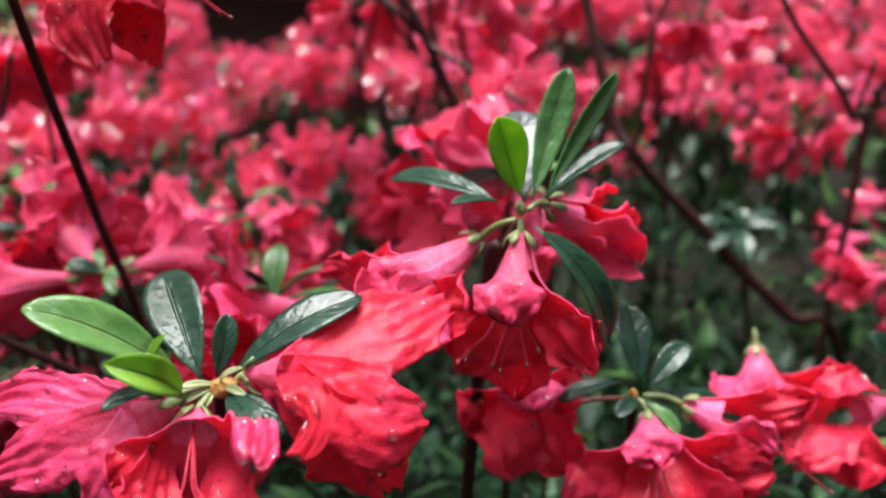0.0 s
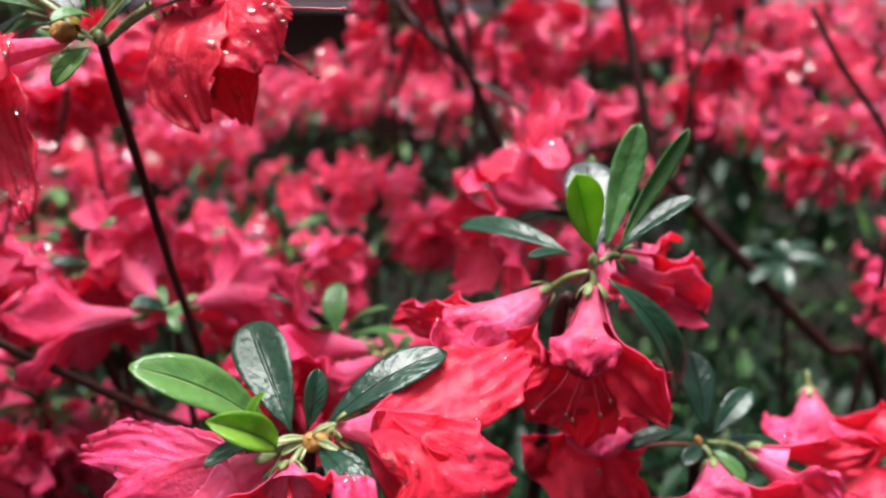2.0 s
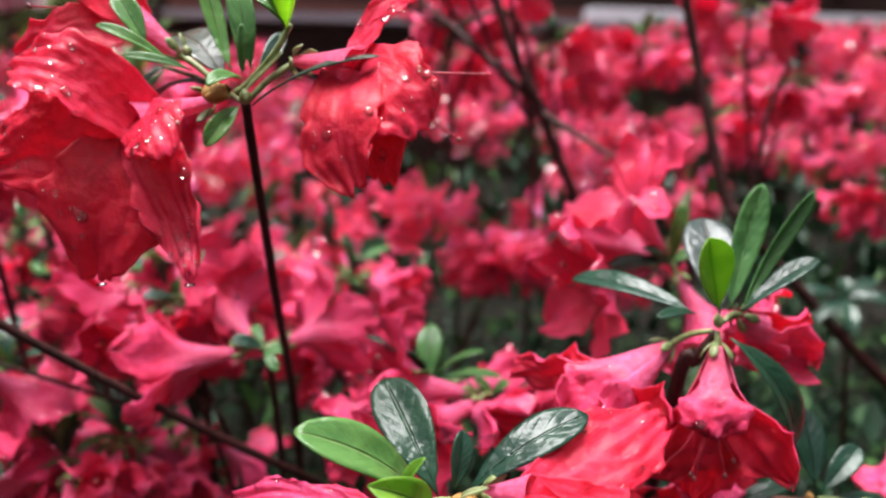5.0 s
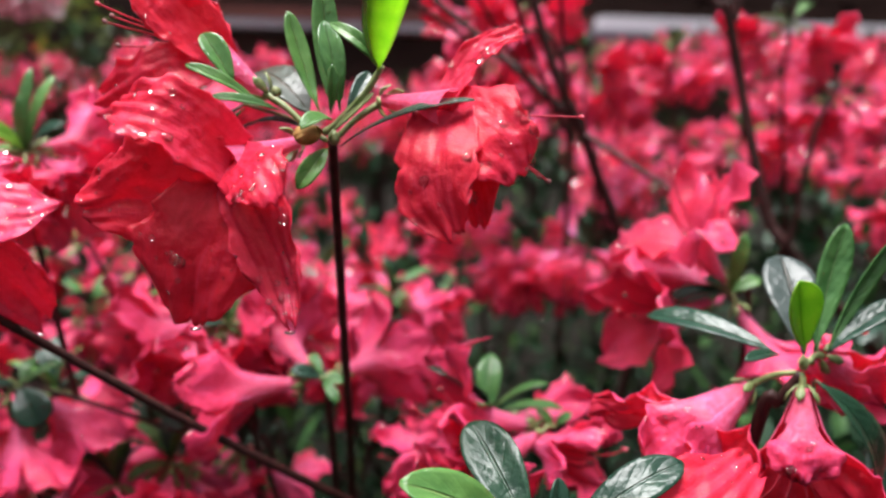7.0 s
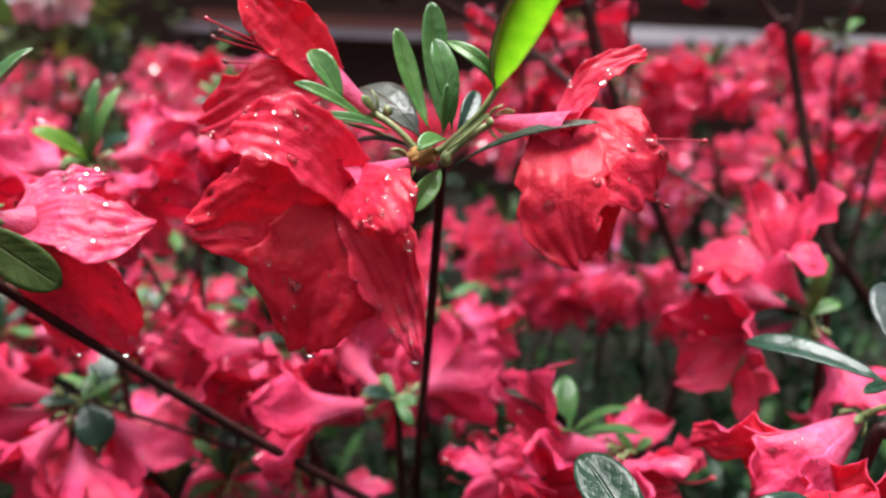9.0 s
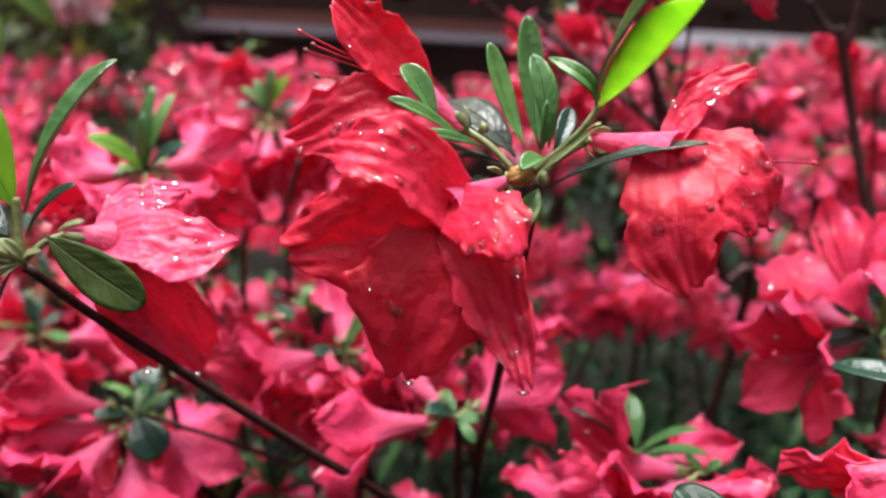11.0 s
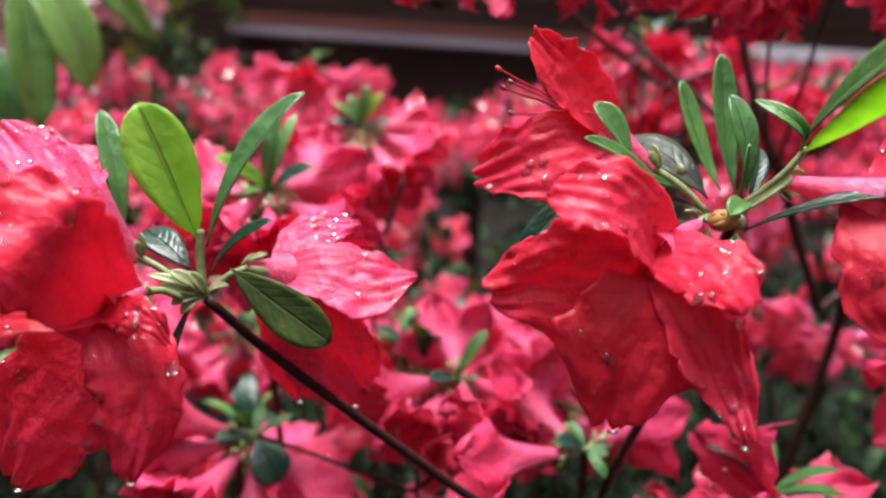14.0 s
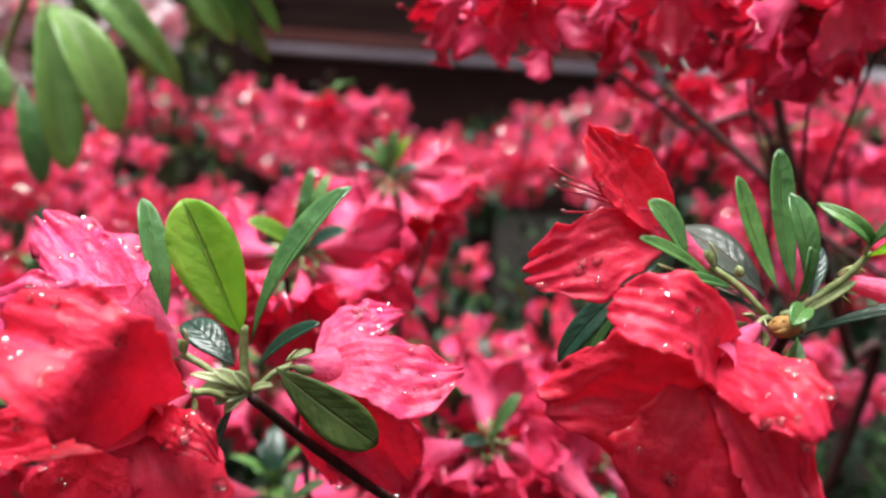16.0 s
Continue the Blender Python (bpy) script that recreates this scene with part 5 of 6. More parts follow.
def white_shoot(p, seed):
    w = tagged(new('white_azalea_shoot'), 'azalea shoot with white blossom behind the bed', 'azalea', 'white shoots')
    w.location = p
    h = p[2] - 0.35
    stem(w, [(0, 0, 0), (0.01, 0, -h * 0.5), (0, 0, -h)], 0.002, 0.004)
    rng = np.random.RandomState(seed)
    for k in range(6):
        a = 6.28 * k / 6 + rng.uniform(-0.3, 0.3)
        d = V(math.cos(a) * 0.8, math.sin(a) * 0.8, rng.uniform(-0.4, 0.6))
        rot = turn_to(unit(d), rng.uniform(0, 72))
        pieces = []
        for j in range(5):
            pts, uv = petal_sheet(j, 62, 0.046, 0.0135, seed + k, 9, 6)
            pts = pts @ rot.T + unit(d) * 0.008
            pieces += two_sided(pts, grid_normals(pts, 9, 6), uv, 9, 6, 0.0003, PETAL_WHITE, PETAL_WHITE)
        part('flower', make_mesh('flower', pieces), w, 'white wet bloom')
    for k in range(4):
        a = 6.28 * k / 4
        leaf(w, (0, 0, 0), (0.02 * math.cos(a), 0.02 * math.sin(a), 0.02), 0.009, (0, 0, 1), LEAF_MID, n=9, m=5)


white_shoot((-0.7800, 0.9500, 0.9360), 700)
white_shoot((-0.7520, 0.9700, 0.9540), 710)
white_shoot((-0.7780, 0.9300, 0.8730), 720)
white_shoot((-0.6200, 1.0000, 0.9420), 730)

s = shoot_at((0.1800, 0.4600, 0.3500), 'leafy azalea shoot with glossy dark leaves and no bloom')
stem(s, [(-0.0300, -0.0350, 0.3670), (-0.0240, -0.0300, 0.3340), (-0.0160, -0.0200, 0.2600), (0.0000, 0.0000, 0.0000)], 0.0010, 0.0020)
leaf(s, (-0.0300, -0.0350, 0.3670), (-0.0560, -0.0400, 0.3720), 0.0093, (0, -0.4, 0.9), LEAF_DARK, bend=0.1, seed=110)
leaf(s, (-0.0300, -0.0350, 0.3670), (-0.0090, -0.0420, 0.3680), 0.0100, (0, -0.4, 0.9), LEAF_DARK, bend=0.1, seed=111)
leaf(s, (-0.0300, -0.0350, 0.3670), (-0.0330, -0.0550, 0.3550), 0.0106, (0, -0.4, 0.9), LEAF_DARK, bend=0.1, seed=112)
leaf(s, (-0.0300, -0.0350, 0.3670), (-0.0290, -0.0300, 0.3770), 0.0094, (0, -0.4, 0.9), LEAF_DARK, bend=0.1, seed=113)
leaf(s, (-0.0300, -0.0350, 0.3670), (-0.0090, -0.0250, 0.3750), 0.0087, (0, -0.4, 0.9), LEAF_DARK, bend=0.1, seed=114)
leaf(s, (-0.0300, -0.0350, 0.3670), (-0.0500, -0.0500, 0.3600), 0.0085, (0, -0.4, 0.9), LEAF_DARK, bend=0.1, seed=115)

s = shoot_at((-0.1900, 0.3600, 0.3500), 'azalea shoot with upright fresh leaves above red blooms')
stem(s, [(-0.0320, -0.0700, 0.4580), (-0.0380, -0.0580, 0.4250), (0.0000, 0.0000, 0.0000)], 0.0009, 0.0018)
leaf(s, (-0.0320, -0.0700, 0.4580), (-0.0470, -0.0800, 0.4710), 0.0097, (0, -0.5, 0.8), LEAF_YOUNG, bend=0.08, seed=321, n=11, m=7)
leaf(s, (-0.0320, -0.0700, 0.4580), (-0.0300, -0.0680, 0.4880), 0.0053, (0, -0.5, 0.8), LEAF_MID, bend=0.08, seed=322, n=11, m=7)
leaf(s, (-0.0320, -0.0700, 0.4580), (-0.0260, -0.0600, 0.4860), 0.0050, (0, -0.5, 0.8), LEAF_MID, bend=0.08, seed=323, n=11, m=7)
leaf(s, (-0.0320, -0.0700, 0.4580), (-0.0160, -0.0750, 0.4690), 0.0081, (0, -0.5, 0.8), LEAF_DARK, bend=0.08, seed=324, n=11, m=7)
leaf(s, (-0.0320, -0.0700, 0.4580), (-0.0310, -0.0750, 0.4780), 0.0045, (0, -0.5, 0.8), LEAF_MID, bend=0.08, seed=325, n=11, m=7)
leaf(s, (-0.0320, -0.0700, 0.4580), (-0.0350, -0.0850, 0.4600), 0.0044, (0, -0.5, 0.8), LEAF_MID, bend=0.08, seed=326, n=11, m=7)
flower(s, (-0.0340, -0.0740, 0.4560), (-0.416, -0.833, -0.364), node_at=(-0.0320, -0.0700, 0.4580), roll=13, size=0.82, flare=42, lobes=(-3, 8, -10, 1, 12), seed=301, stamens=3, width=0.0108, ruffle=1.5, drops=5, n=14, m=9)
flower(s, (-0.0300, -0.0760, 0.4540), (0.258, -0.817, -0.516), node_at=(-0.0320, -0.0700, 0.4580), roll=36, size=0.82, flare=59, lobes=(4, -14, -3, 8, -10), seed=302, stamens=3, width=0.0108, ruffle=1.5, drops=5, n=14, m=9)
flower(s, (-0.0260, -0.0720, 0.4560), (0.873, -0.367, -0.322), node_at=(-0.0320, -0.0700, 0.4580), roll=59, size=0.82, flare=56, lobes=(11, -7, 4, -14, -3), seed=303, stamens=3, width=0.0108, ruffle=1.5, drops=5, n=14, m=9)
flower(s, (-0.0300, -0.0660, 0.4590), (0.400, 0.915, 0.057), node_at=(-0.0320, -0.0700, 0.4580), roll=10, size=0.82, flare=53, lobes=(-11, 0, 11, -7, 4), seed=304, stamens=3, width=0.0108, ruffle=1.5, drops=5, n=14, m=9)
flower(s, (-0.0400, -0.0660, 0.4570), (-0.865, 0.494, -0.093), node_at=(-0.0320, -0.0700, 0.4580), roll=33, size=0.82, flare=50, lobes=(-4, 7, -11, 0, 11), seed=305, stamens=3, width=0.0108, ruffle=1.5, drops=5, n=14, m=9)

s = shoot_at((-0.1700, 0.3300, 0.3500), 'azalea shoot with pale calyces and nodding red blooms')
stem(s, [(-0.0490, -0.0620, 0.3780), (-0.0550, -0.0500, 0.3390), (0.0000, 0.0000, 0.0000)], 0.0009, 0.0018)
leaf(s, (-0.0490, -0.0620, 0.3780), (-0.0390, -0.0680, 0.3660), 0.0150, (0, -0.5, 0.8), LEAF_DARK, bend=0.08, seed=331, n=11, m=7)
leaf(s, (-0.0490, -0.0620, 0.3780), (-0.0380, -0.0550, 0.3850), 0.0038, (0, -0.5, 0.8), LEAF_MID, bend=0.08, seed=332, n=11, m=7)
leaf(s, (-0.0490, -0.0620, 0.3780), (-0.0600, -0.0700, 0.3810), 0.0056, (0, -0.5, 0.8), LEAF_DARK, bend=0.08, seed=333, n=11, m=7)
leaf(s, (-0.0490, -0.0620, 0.3780), (-0.0500, -0.0500, 0.3850), 0.0050, (0, -0.5, 0.8), LEAF_MID, bend=0.08, seed=334, n=11, m=7)
flower(s, (-0.0550, -0.0640, 0.3800), (-0.921, -0.276, 0.276), node_at=(-0.0490, -0.0620, 0.3780), roll=23, size=0.82, flare=42, lobes=(7, -11, 0, 11, -7), seed=311, stamens=3, width=0.0108, ruffle=1.5, drops=5, n=14, m=9)
flower(s, (-0.0520, -0.0660, 0.3750), (-0.451, -0.702, -0.551), node_at=(-0.0490, -0.0620, 0.3780), roll=46, size=0.82, flare=59, lobes=(14, -4, 7, -11, 0), seed=312, stamens=3, width=0.0108, ruffle=1.5, drops=5, n=14, m=9)
flower(s, (-0.0570, -0.0630, 0.3760), (-0.948, -0.169, -0.271), node_at=(-0.0490, -0.0620, 0.3780), roll=69, size=0.82, flare=56, lobes=(-8, 3, 14, -4, 7), seed=313, stamens=3, width=0.0108, ruffle=1.5, drops=5, n=14, m=9)
flower(s, (-0.0470, -0.0590, 0.3740), (0.535, 0.481, -0.695), node_at=(-0.0490, -0.0620, 0.3780), roll=20, size=0.82, flare=53, lobes=(-1, 10, -8, 3, 14), seed=314, stamens=3, width=0.0108, ruffle=1.5, drops=5, n=14, m=9)
flower(s, (-0.0490, -0.0630, 0.3730), (0.101, -0.253, -0.962), node_at=(-0.0490, -0.0620, 0.3780), roll=43, size=0.82, flare=50, lobes=(6, -12, -1, 10, -8), seed=315, stamens=3, width=0.0108, ruffle=1.5, drops=5, n=14, m=9)

s = shoot_at((-0.1000, 0.3400, 0.3500), 'azalea shoot with a red bloom turned sideways')
stem(s, [(-0.0100, -0.0780, 0.3860), (-0.0090, -0.0660, 0.3490), (0.0000, 0.0000, 0.0000)], 0.0009, 0.0018)
leaf(s, (-0.0100, -0.0780, 0.3860), (-0.0200, -0.0820, 0.3910), 0.0062, (0, -0.5, 0.8), LEAF_DARK, bend=0.08, seed=341, n=11, m=7)
leaf(s, (-0.0100, -0.0780, 0.3860), (-0.0030, -0.0780, 0.3860), 0.0056, (0, -0.5, 0.8), LEAF_MID, bend=0.08, seed=342, n=11, m=7)
leaf(s, (-0.0100, -0.0780, 0.3860), (-0.0150, -0.0700, 0.3930), 0.0034, (0, -0.5, 0.8), LEAF_MID, bend=0.08, seed=343, n=11, m=7)
leaf(s, (-0.0100, -0.0780, 0.3860), (-0.0040, -0.0850, 0.3810), 0.0044, (0, -0.5, 0.8), LEAF_MID, bend=0.08, seed=344, n=11, m=7)
flower(s, (-0.0170, -0.0810, 0.3860), (-0.936, -0.351, -0.039), node_at=(-0.0100, -0.0780, 0.3860), roll=33, size=0.92, flare=48, lobes=(-12, -1, 10, -8, 3), seed=321, stamens=3, width=0.0108, ruffle=1.5, drops=5, n=14, m=9)
flower(s, (-0.0150, -0.0720, 0.3870), (-0.673, 0.705, 0.224), node_at=(-0.0100, -0.0780, 0.3860), roll=56, size=0.82, flare=59, lobes=(-5, 6, -12, -1, 10), seed=322, stamens=3, width=0.0108, ruffle=1.5, drops=5, n=14, m=9)
flower(s, (-0.0060, -0.0720, 0.3860), (0.537, 0.844, 0.000), node_at=(-0.0100, -0.0780, 0.3860), roll=7, size=0.82, flare=56, lobes=(2, 13, -5, 6, -12), seed=323, stamens=3, width=0.0108, ruffle=1.5, drops=5, n=14, m=9)

s = shoot_at((-0.1600, 0.3800, 0.3500), 'azalea shoot with spreading red blooms')
stem(s, [(0.0060, -0.0800, 0.3930), (0.0110, -0.0680, 0.3540), (0.0000, 0.0000, 0.0000)], 0.0009, 0.0018)
leaf(s, (0.0060, -0.0800, 0.3930), (0.0150, -0.0750, 0.4110), 0.0056, (0, -0.5, 0.8), LEAF_MID, bend=0.08, seed=351, n=11, m=7)
leaf(s, (0.0060, -0.0800, 0.3930), (-0.0030, -0.0900, 0.3960), 0.0075, (0, -0.5, 0.8), LEAF_DARK, bend=0.08, seed=352, n=11, m=7)
leaf(s, (0.0060, -0.0800, 0.3930), (0.0100, -0.0900, 0.4030), 0.0046, (0, -0.5, 0.8), LEAF_MID, bend=0.08, seed=353, n=11, m=7)
flower(s, (0.0010, -0.0830, 0.3930), (-0.857, -0.514, -0.043), node_at=(0.0060, -0.0800, 0.3930), roll=43, size=0.95, flare=42, lobes=(-2, 9, -9, 2, 13), seed=331, stamens=3, width=0.0108, ruffle=1.5, drops=5, n=14, m=9)
flower(s, (0.0030, -0.0840, 0.3900), (-0.431, -0.765, -0.478), node_at=(0.0060, -0.0800, 0.3930), roll=66, size=0.82, flare=59, lobes=(5, -13, -2, 9, -9), seed=332, stamens=3, width=0.0108, ruffle=1.5, drops=5, n=14, m=9)
flower(s, (0.0110, -0.0820, 0.3930), (0.894, -0.447, 0.000), node_at=(0.0060, -0.0800, 0.3930), roll=17, size=0.9, flare=56, lobes=(12, -6, 5, -13, -2), seed=333, stamens=3, width=0.0108, ruffle=1.5, drops=5, n=14, m=9)
flower(s, (0.0080, -0.0840, 0.3900), (0.408, -0.816, -0.408), node_at=(0.0060, -0.0800, 0.3930), roll=40, size=0.82, flare=53, lobes=(-10, 1, 12, -6, 5), seed=334, stamens=3, width=0.0108, ruffle=1.5, drops=5, n=14, m=9)
flower(s, (0.0050, -0.0730, 0.3940), (-0.169, 0.971, 0.169), node_at=(0.0060, -0.0800, 0.3930), roll=63, size=0.82, flare=50, lobes=(-3, 8, -10, 1, 12), seed=335, stamens=3, width=0.0108, ruffle=1.5, drops=5, n=14, m=9)

s = shoot_at((-0.2000, 0.4700, 0.3500), 'azalea shoot with a ring of hanging red blooms')
stem(s, [(-0.0150, -0.0470, 0.4760), (-0.0110, -0.0350, 0.4320), (0.0000, 0.0000, 0.0000)], 0.0009, 0.0018)
leaf(s, (-0.0150, -0.0470, 0.4760), (-0.0130, -0.0500, 0.4980), 0.0071, (0, -0.5, 0.8), LEAF_MID, bend=0.08, seed=361, n=11, m=7)
leaf(s, (-0.0150, -0.0470, 0.4760), (-0.0290, -0.0500, 0.4890), 0.0054, (0, -0.5, 0.8), LEAF_MID, bend=0.08, seed=362, n=11, m=7)
leaf(s, (-0.0150, -0.0470, 0.4760), (-0.0070, -0.0450, 0.4950), 0.0060, (0, -0.5, 0.8), LEAF_YOUNG, bend=0.08, seed=363, n=11, m=7)
leaf(s, (-0.0150, -0.0470, 0.4760), (-0.0230, -0.0450, 0.4930), 0.0054, (0, -0.5, 0.8), LEAF_MID, bend=0.08, seed=364, n=11, m=7)
leaf(s, (-0.0150, -0.0470, 0.4760), (0.0000, -0.0550, 0.4810), 0.0077, (0, -0.5, 0.8), LEAF_DARK, bend=0.08, seed=365, n=11, m=7)
leaf(s, (-0.0150, -0.0470, 0.4760), (-0.0300, -0.0550, 0.4800), 0.0077, (0, -0.5, 0.8), LEAF_DARK, bend=0.08, seed=366, n=11, m=7)
flower(s, (-0.0200, -0.0500, 0.4740), (-0.812, -0.478, -0.334), node_at=(-0.0150, -0.0470, 0.4760), roll=53, size=0.86, flare=32, lobes=(8, -10, 1, 12, -6), seed=341, stamens=3, width=0.0108, ruffle=1.5, drops=5, n=14, m=9)
flower(s, (-0.0180, -0.0520, 0.4700), (-0.316, -0.569, -0.759), node_at=(-0.0150, -0.0470, 0.4760), roll=4, size=0.86, flare=49, lobes=(-14, -3, 8, -10, 1), seed=342, stamens=3, width=0.0108, ruffle=1.5, drops=5, n=14, m=9)
flower(s, (-0.0140, -0.0530, 0.4680), (0.109, -0.601, -0.792), node_at=(-0.0150, -0.0470, 0.4760), roll=27, size=0.86, flare=46, lobes=(-7, 4, -14, -3, 8), seed=343, stamens=3, width=0.0108, ruffle=1.5, drops=5, n=14, m=9)
flower(s, (-0.0090, -0.0520, 0.4700), (0.525, -0.525, -0.670), node_at=(-0.0150, -0.0470, 0.4760), roll=50, size=0.86, flare=43, lobes=(0, 11, -7, 4, -14), seed=344, stamens=3, width=0.0108, ruffle=1.5, drops=5, n=14, m=9)
flower(s, (-0.0070, -0.0490, 0.4740), (0.937, -0.194, -0.291), node_at=(-0.0150, -0.0470, 0.4760), roll=1, size=0.86, flare=40, lobes=(7, -11, 0, 11, -7), seed=345, stamens=3, width=0.0108, ruffle=1.5, drops=5, n=14, m=9)
flower(s, (-0.0110, -0.0410, 0.4770), (0.526, 0.850, 0.000), node_at=(-0.0150, -0.0470, 0.4760), roll=24, size=0.86, flare=37, lobes=(14, -4, 7, -11, 0), seed=346, stamens=3, width=0.0108, ruffle=1.5, drops=5, n=14, m=9)

s = shoot_at((0.0400, 0.3700, 0.3500), 'azalea shoot with a broad open red bloom and dark leaves')
stem(s, [(-0.0110, -0.0820, 0.4130), (-0.0010, -0.0700, 0.3780), (0.0000, 0.0000, 0.0000)], 0.0009, 0.0018)
leaf(s, (-0.0110, -0.0820, 0.4130), (-0.0080, -0.0850, 0.4350), 0.0061, (0, -0.5, 0.8), LEAF_MID, bend=0.08, seed=371, n=11, m=7)
leaf(s, (-0.0110, -0.0820, 0.4130), (-0.0370, -0.1000, 0.4140), 0.0083, (0, -0.5, 0.8), LEAF_DARK, bend=0.08, seed=372, n=11, m=7)
leaf(s, (-0.0110, -0.0820, 0.4130), (-0.0220, -0.0900, 0.4200), 0.0048, (0, -0.5, 0.8), LEAF_DARK, bend=0.08, seed=373, n=11, m=7)
leaf(s, (-0.0110, -0.0820, 0.4130), (0.0000, -0.0800, 0.4180), 0.0061, (0, -0.5, 0.8), LEAF_MID, bend=0.08, seed=374, n=11, m=7)
flower(s, (-0.0140, -0.0830, 0.4170), (-0.588, -0.107, 0.802), node_at=(-0.0110, -0.0820, 0.4130), roll=63, size=1.0, flare=72, lobes=(-11, 0, 11, -7, 4), seed=351, stamens=3, width=0.0108, ruffle=1.5, drops=5, n=14, m=9)
flower(s, (-0.0190, -0.0860, 0.4110), (-0.876, -0.472, -0.101), node_at=(-0.0110, -0.0820, 0.4130), roll=14, size=0.95, flare=50, lobes=(-4, 7, -11, 0, 11), seed=352, stamens=3, width=0.0108, ruffle=1.5, drops=5, n=14, m=9)
flower(s, (-0.0140, -0.0750, 0.4130), (-0.461, 0.887, 0.035), node_at=(-0.0110, -0.0820, 0.4130), roll=37, size=0.82, flare=56, lobes=(3, 14, -4, 7, -11), seed=353, stamens=3, width=0.0108, ruffle=1.5, drops=5, n=14, m=9)
flower(s, (-0.0090, -0.0840, 0.4090), (0.463, -0.396, -0.793), node_at=(-0.0110, -0.0820, 0.4130), roll=60, size=0.82, flare=53, lobes=(10, -8, 3, 14, -4), seed=354, stamens=3, width=0.0108, ruffle=1.5, drops=5, n=14, m=9)

s = shoot_at((-0.0100, 0.3400, 0.3500), 'azalea shoot with wavy red blooms and pale calyces')
stem(s, [(-0.0230, -0.0850, 0.3750), (-0.0170, -0.0730, 0.3390), (0.0000, 0.0000, 0.0000)], 0.0009, 0.0018)
leaf(s, (-0.0230, -0.0850, 0.3750), (-0.0290, -0.0850, 0.3810), 0.0036, (0, -0.5, 0.8), LEAF_MID, bend=0.08, seed=381, n=11, m=7)
leaf(s, (-0.0230, -0.0850, 0.3750), (-0.0180, -0.0850, 0.3800), 0.0036, (0, -0.5, 0.8), LEAF_MID, bend=0.08, seed=382, n=11, m=7)
flower(s, (-0.0300, -0.0860, 0.3760), (-0.979, -0.163, 0.122), node_at=(-0.0230, -0.0850, 0.3750), roll=1, size=0.95, flare=60, lobes=(-1, 10, -8, 3, 14), seed=361, stamens=3, width=0.0108, ruffle=1.5, drops=5, n=14, m=9)
flower(s, (-0.0280, -0.0890, 0.3740), (-0.718, -0.676, -0.169), node_at=(-0.0230, -0.0850, 0.3750), roll=24, size=0.9, flare=59, lobes=(6, -12, -1, 10, -8), seed=362, stamens=3, width=0.0108, ruffle=1.5, drops=5, n=14, m=9)


# ---------------------------------------------------------------- ground
def ground_mesh():
    n = 90
    xs, ys = np.linspace(-40, 40, n), np.linspace(-40, 60, n)
    xs = np.sign(xs) * (np.abs(xs) / 40) ** 3 * 40
    ys = 0.6 + np.sign(ys - 10) * (np.abs(ys - 10) / 50) ** 3 * 50
    pts = [(x, y, 0.35 + 0.012 * noise.noise((x * 5, y * 5, 0.0))) for x in xs for y in ys]
    return make_mesh("ground", [(np.array(pts), grid_faces(n, n, 0, True), None, SOIL)])


tagged(new("ground", ground_mesh()), "dark wet garden soil under the azaleas", "ground", kind="structure")


# ---------------------------------------------------------------- shoots of the middle distance
def template(seed, blooms, leaves):
    rng = np.random.RandomState(seed)
    s = shoot_at((0, 0, 0), "wet azalea shoot with a whorl of red blooms")
    stem(s, [(0, 0, 0), (0.006, 0.010, -0.035), (0.030, 0.028, -0.11), (0.05, 0.04, -0.24), (0.055, 0.05, -0.45)], 0.0009, 0.0020)
    for k in range(leaves):
        w = 2 * math.pi * k / leaves + rng.uniform(-0.4, 0.4)
        el = rng.uniform(0.2, 1.3)
        d = V(math.cos(w) * math.cos(el), math.sin(w) * math.cos(el), math.sin(el))
        long = rng.uniform(0.014, 0.028)
        up = V(-d[0] * 0.5, -d[1] * 0.5, 1)
        leaf(s, V(0, 0, 0.001), d * long, rng.uniform(0.006, 0.010), up, [LEAF_DARK, LEAF_DARK, LEAF_MID][rng.randint(3)], n=9, m=5, seed=seed + k)
    for k in range(blooms):
        w = 2 * math.pi * k / blooms + rng.uniform(-0.3, 0.3)
        el = rng.uniform(-0.8, -0.1)
        d = V(math.cos(w) * math.cos(el), math.sin(w) * math.cos(el), math.sin(el))
        flower(s, d * 0.009, d, rng.uniform(0, 72), rng.uniform(0.68, 0.82), rng.uniform(34, 60), rng.uniform(-18, 18, 5), (0, 0, 0), seed * 10 + k, 3, 1.15, width=0.0090, ruffle=1.8, drops=3, n=12, m=8)
    return s


TEMPLATES = [template(200 + i, 4 + i % 2, 5 + i % 3) for i in range(6)]
used = [False] * 6


def place(i, p, turn, tilt=0.0, way=0.0, root=None):
    ob = TEMPLATES[i]
    m = Matrix.Translation(p) @ Matrix.Rotation(radians(way), 4, "Z") @ Matrix.Rotation(radians(tilt), 4, "X") @ Matrix.Rotation(radians(turn - way), 4, "Z")
    if not used[i]:
        used[i] = True
        ob.matrix_basis = m
        return ob
    ob = copy_thing(ob, m)
    if root is not None:
        # a stem of its own, leaning from the branch that bears it
        back = m.inverted()
        a, b = Vector(p), Vector(root)
        line = [a, a + (b - a) * 0.3 + Vector((0, 0.01, -0.012)), a + (b - a) * 0.7 + Vector((0, 0.006, -0.008)), b]
        for o in ob.children:
            if o.name.startswith("stem"):
                o.data = make_mesh("stem", [tube([back @ q for q in line], 0.0006, 0.0010, BARK, 8, 10, 0.05, 3)])
    return ob


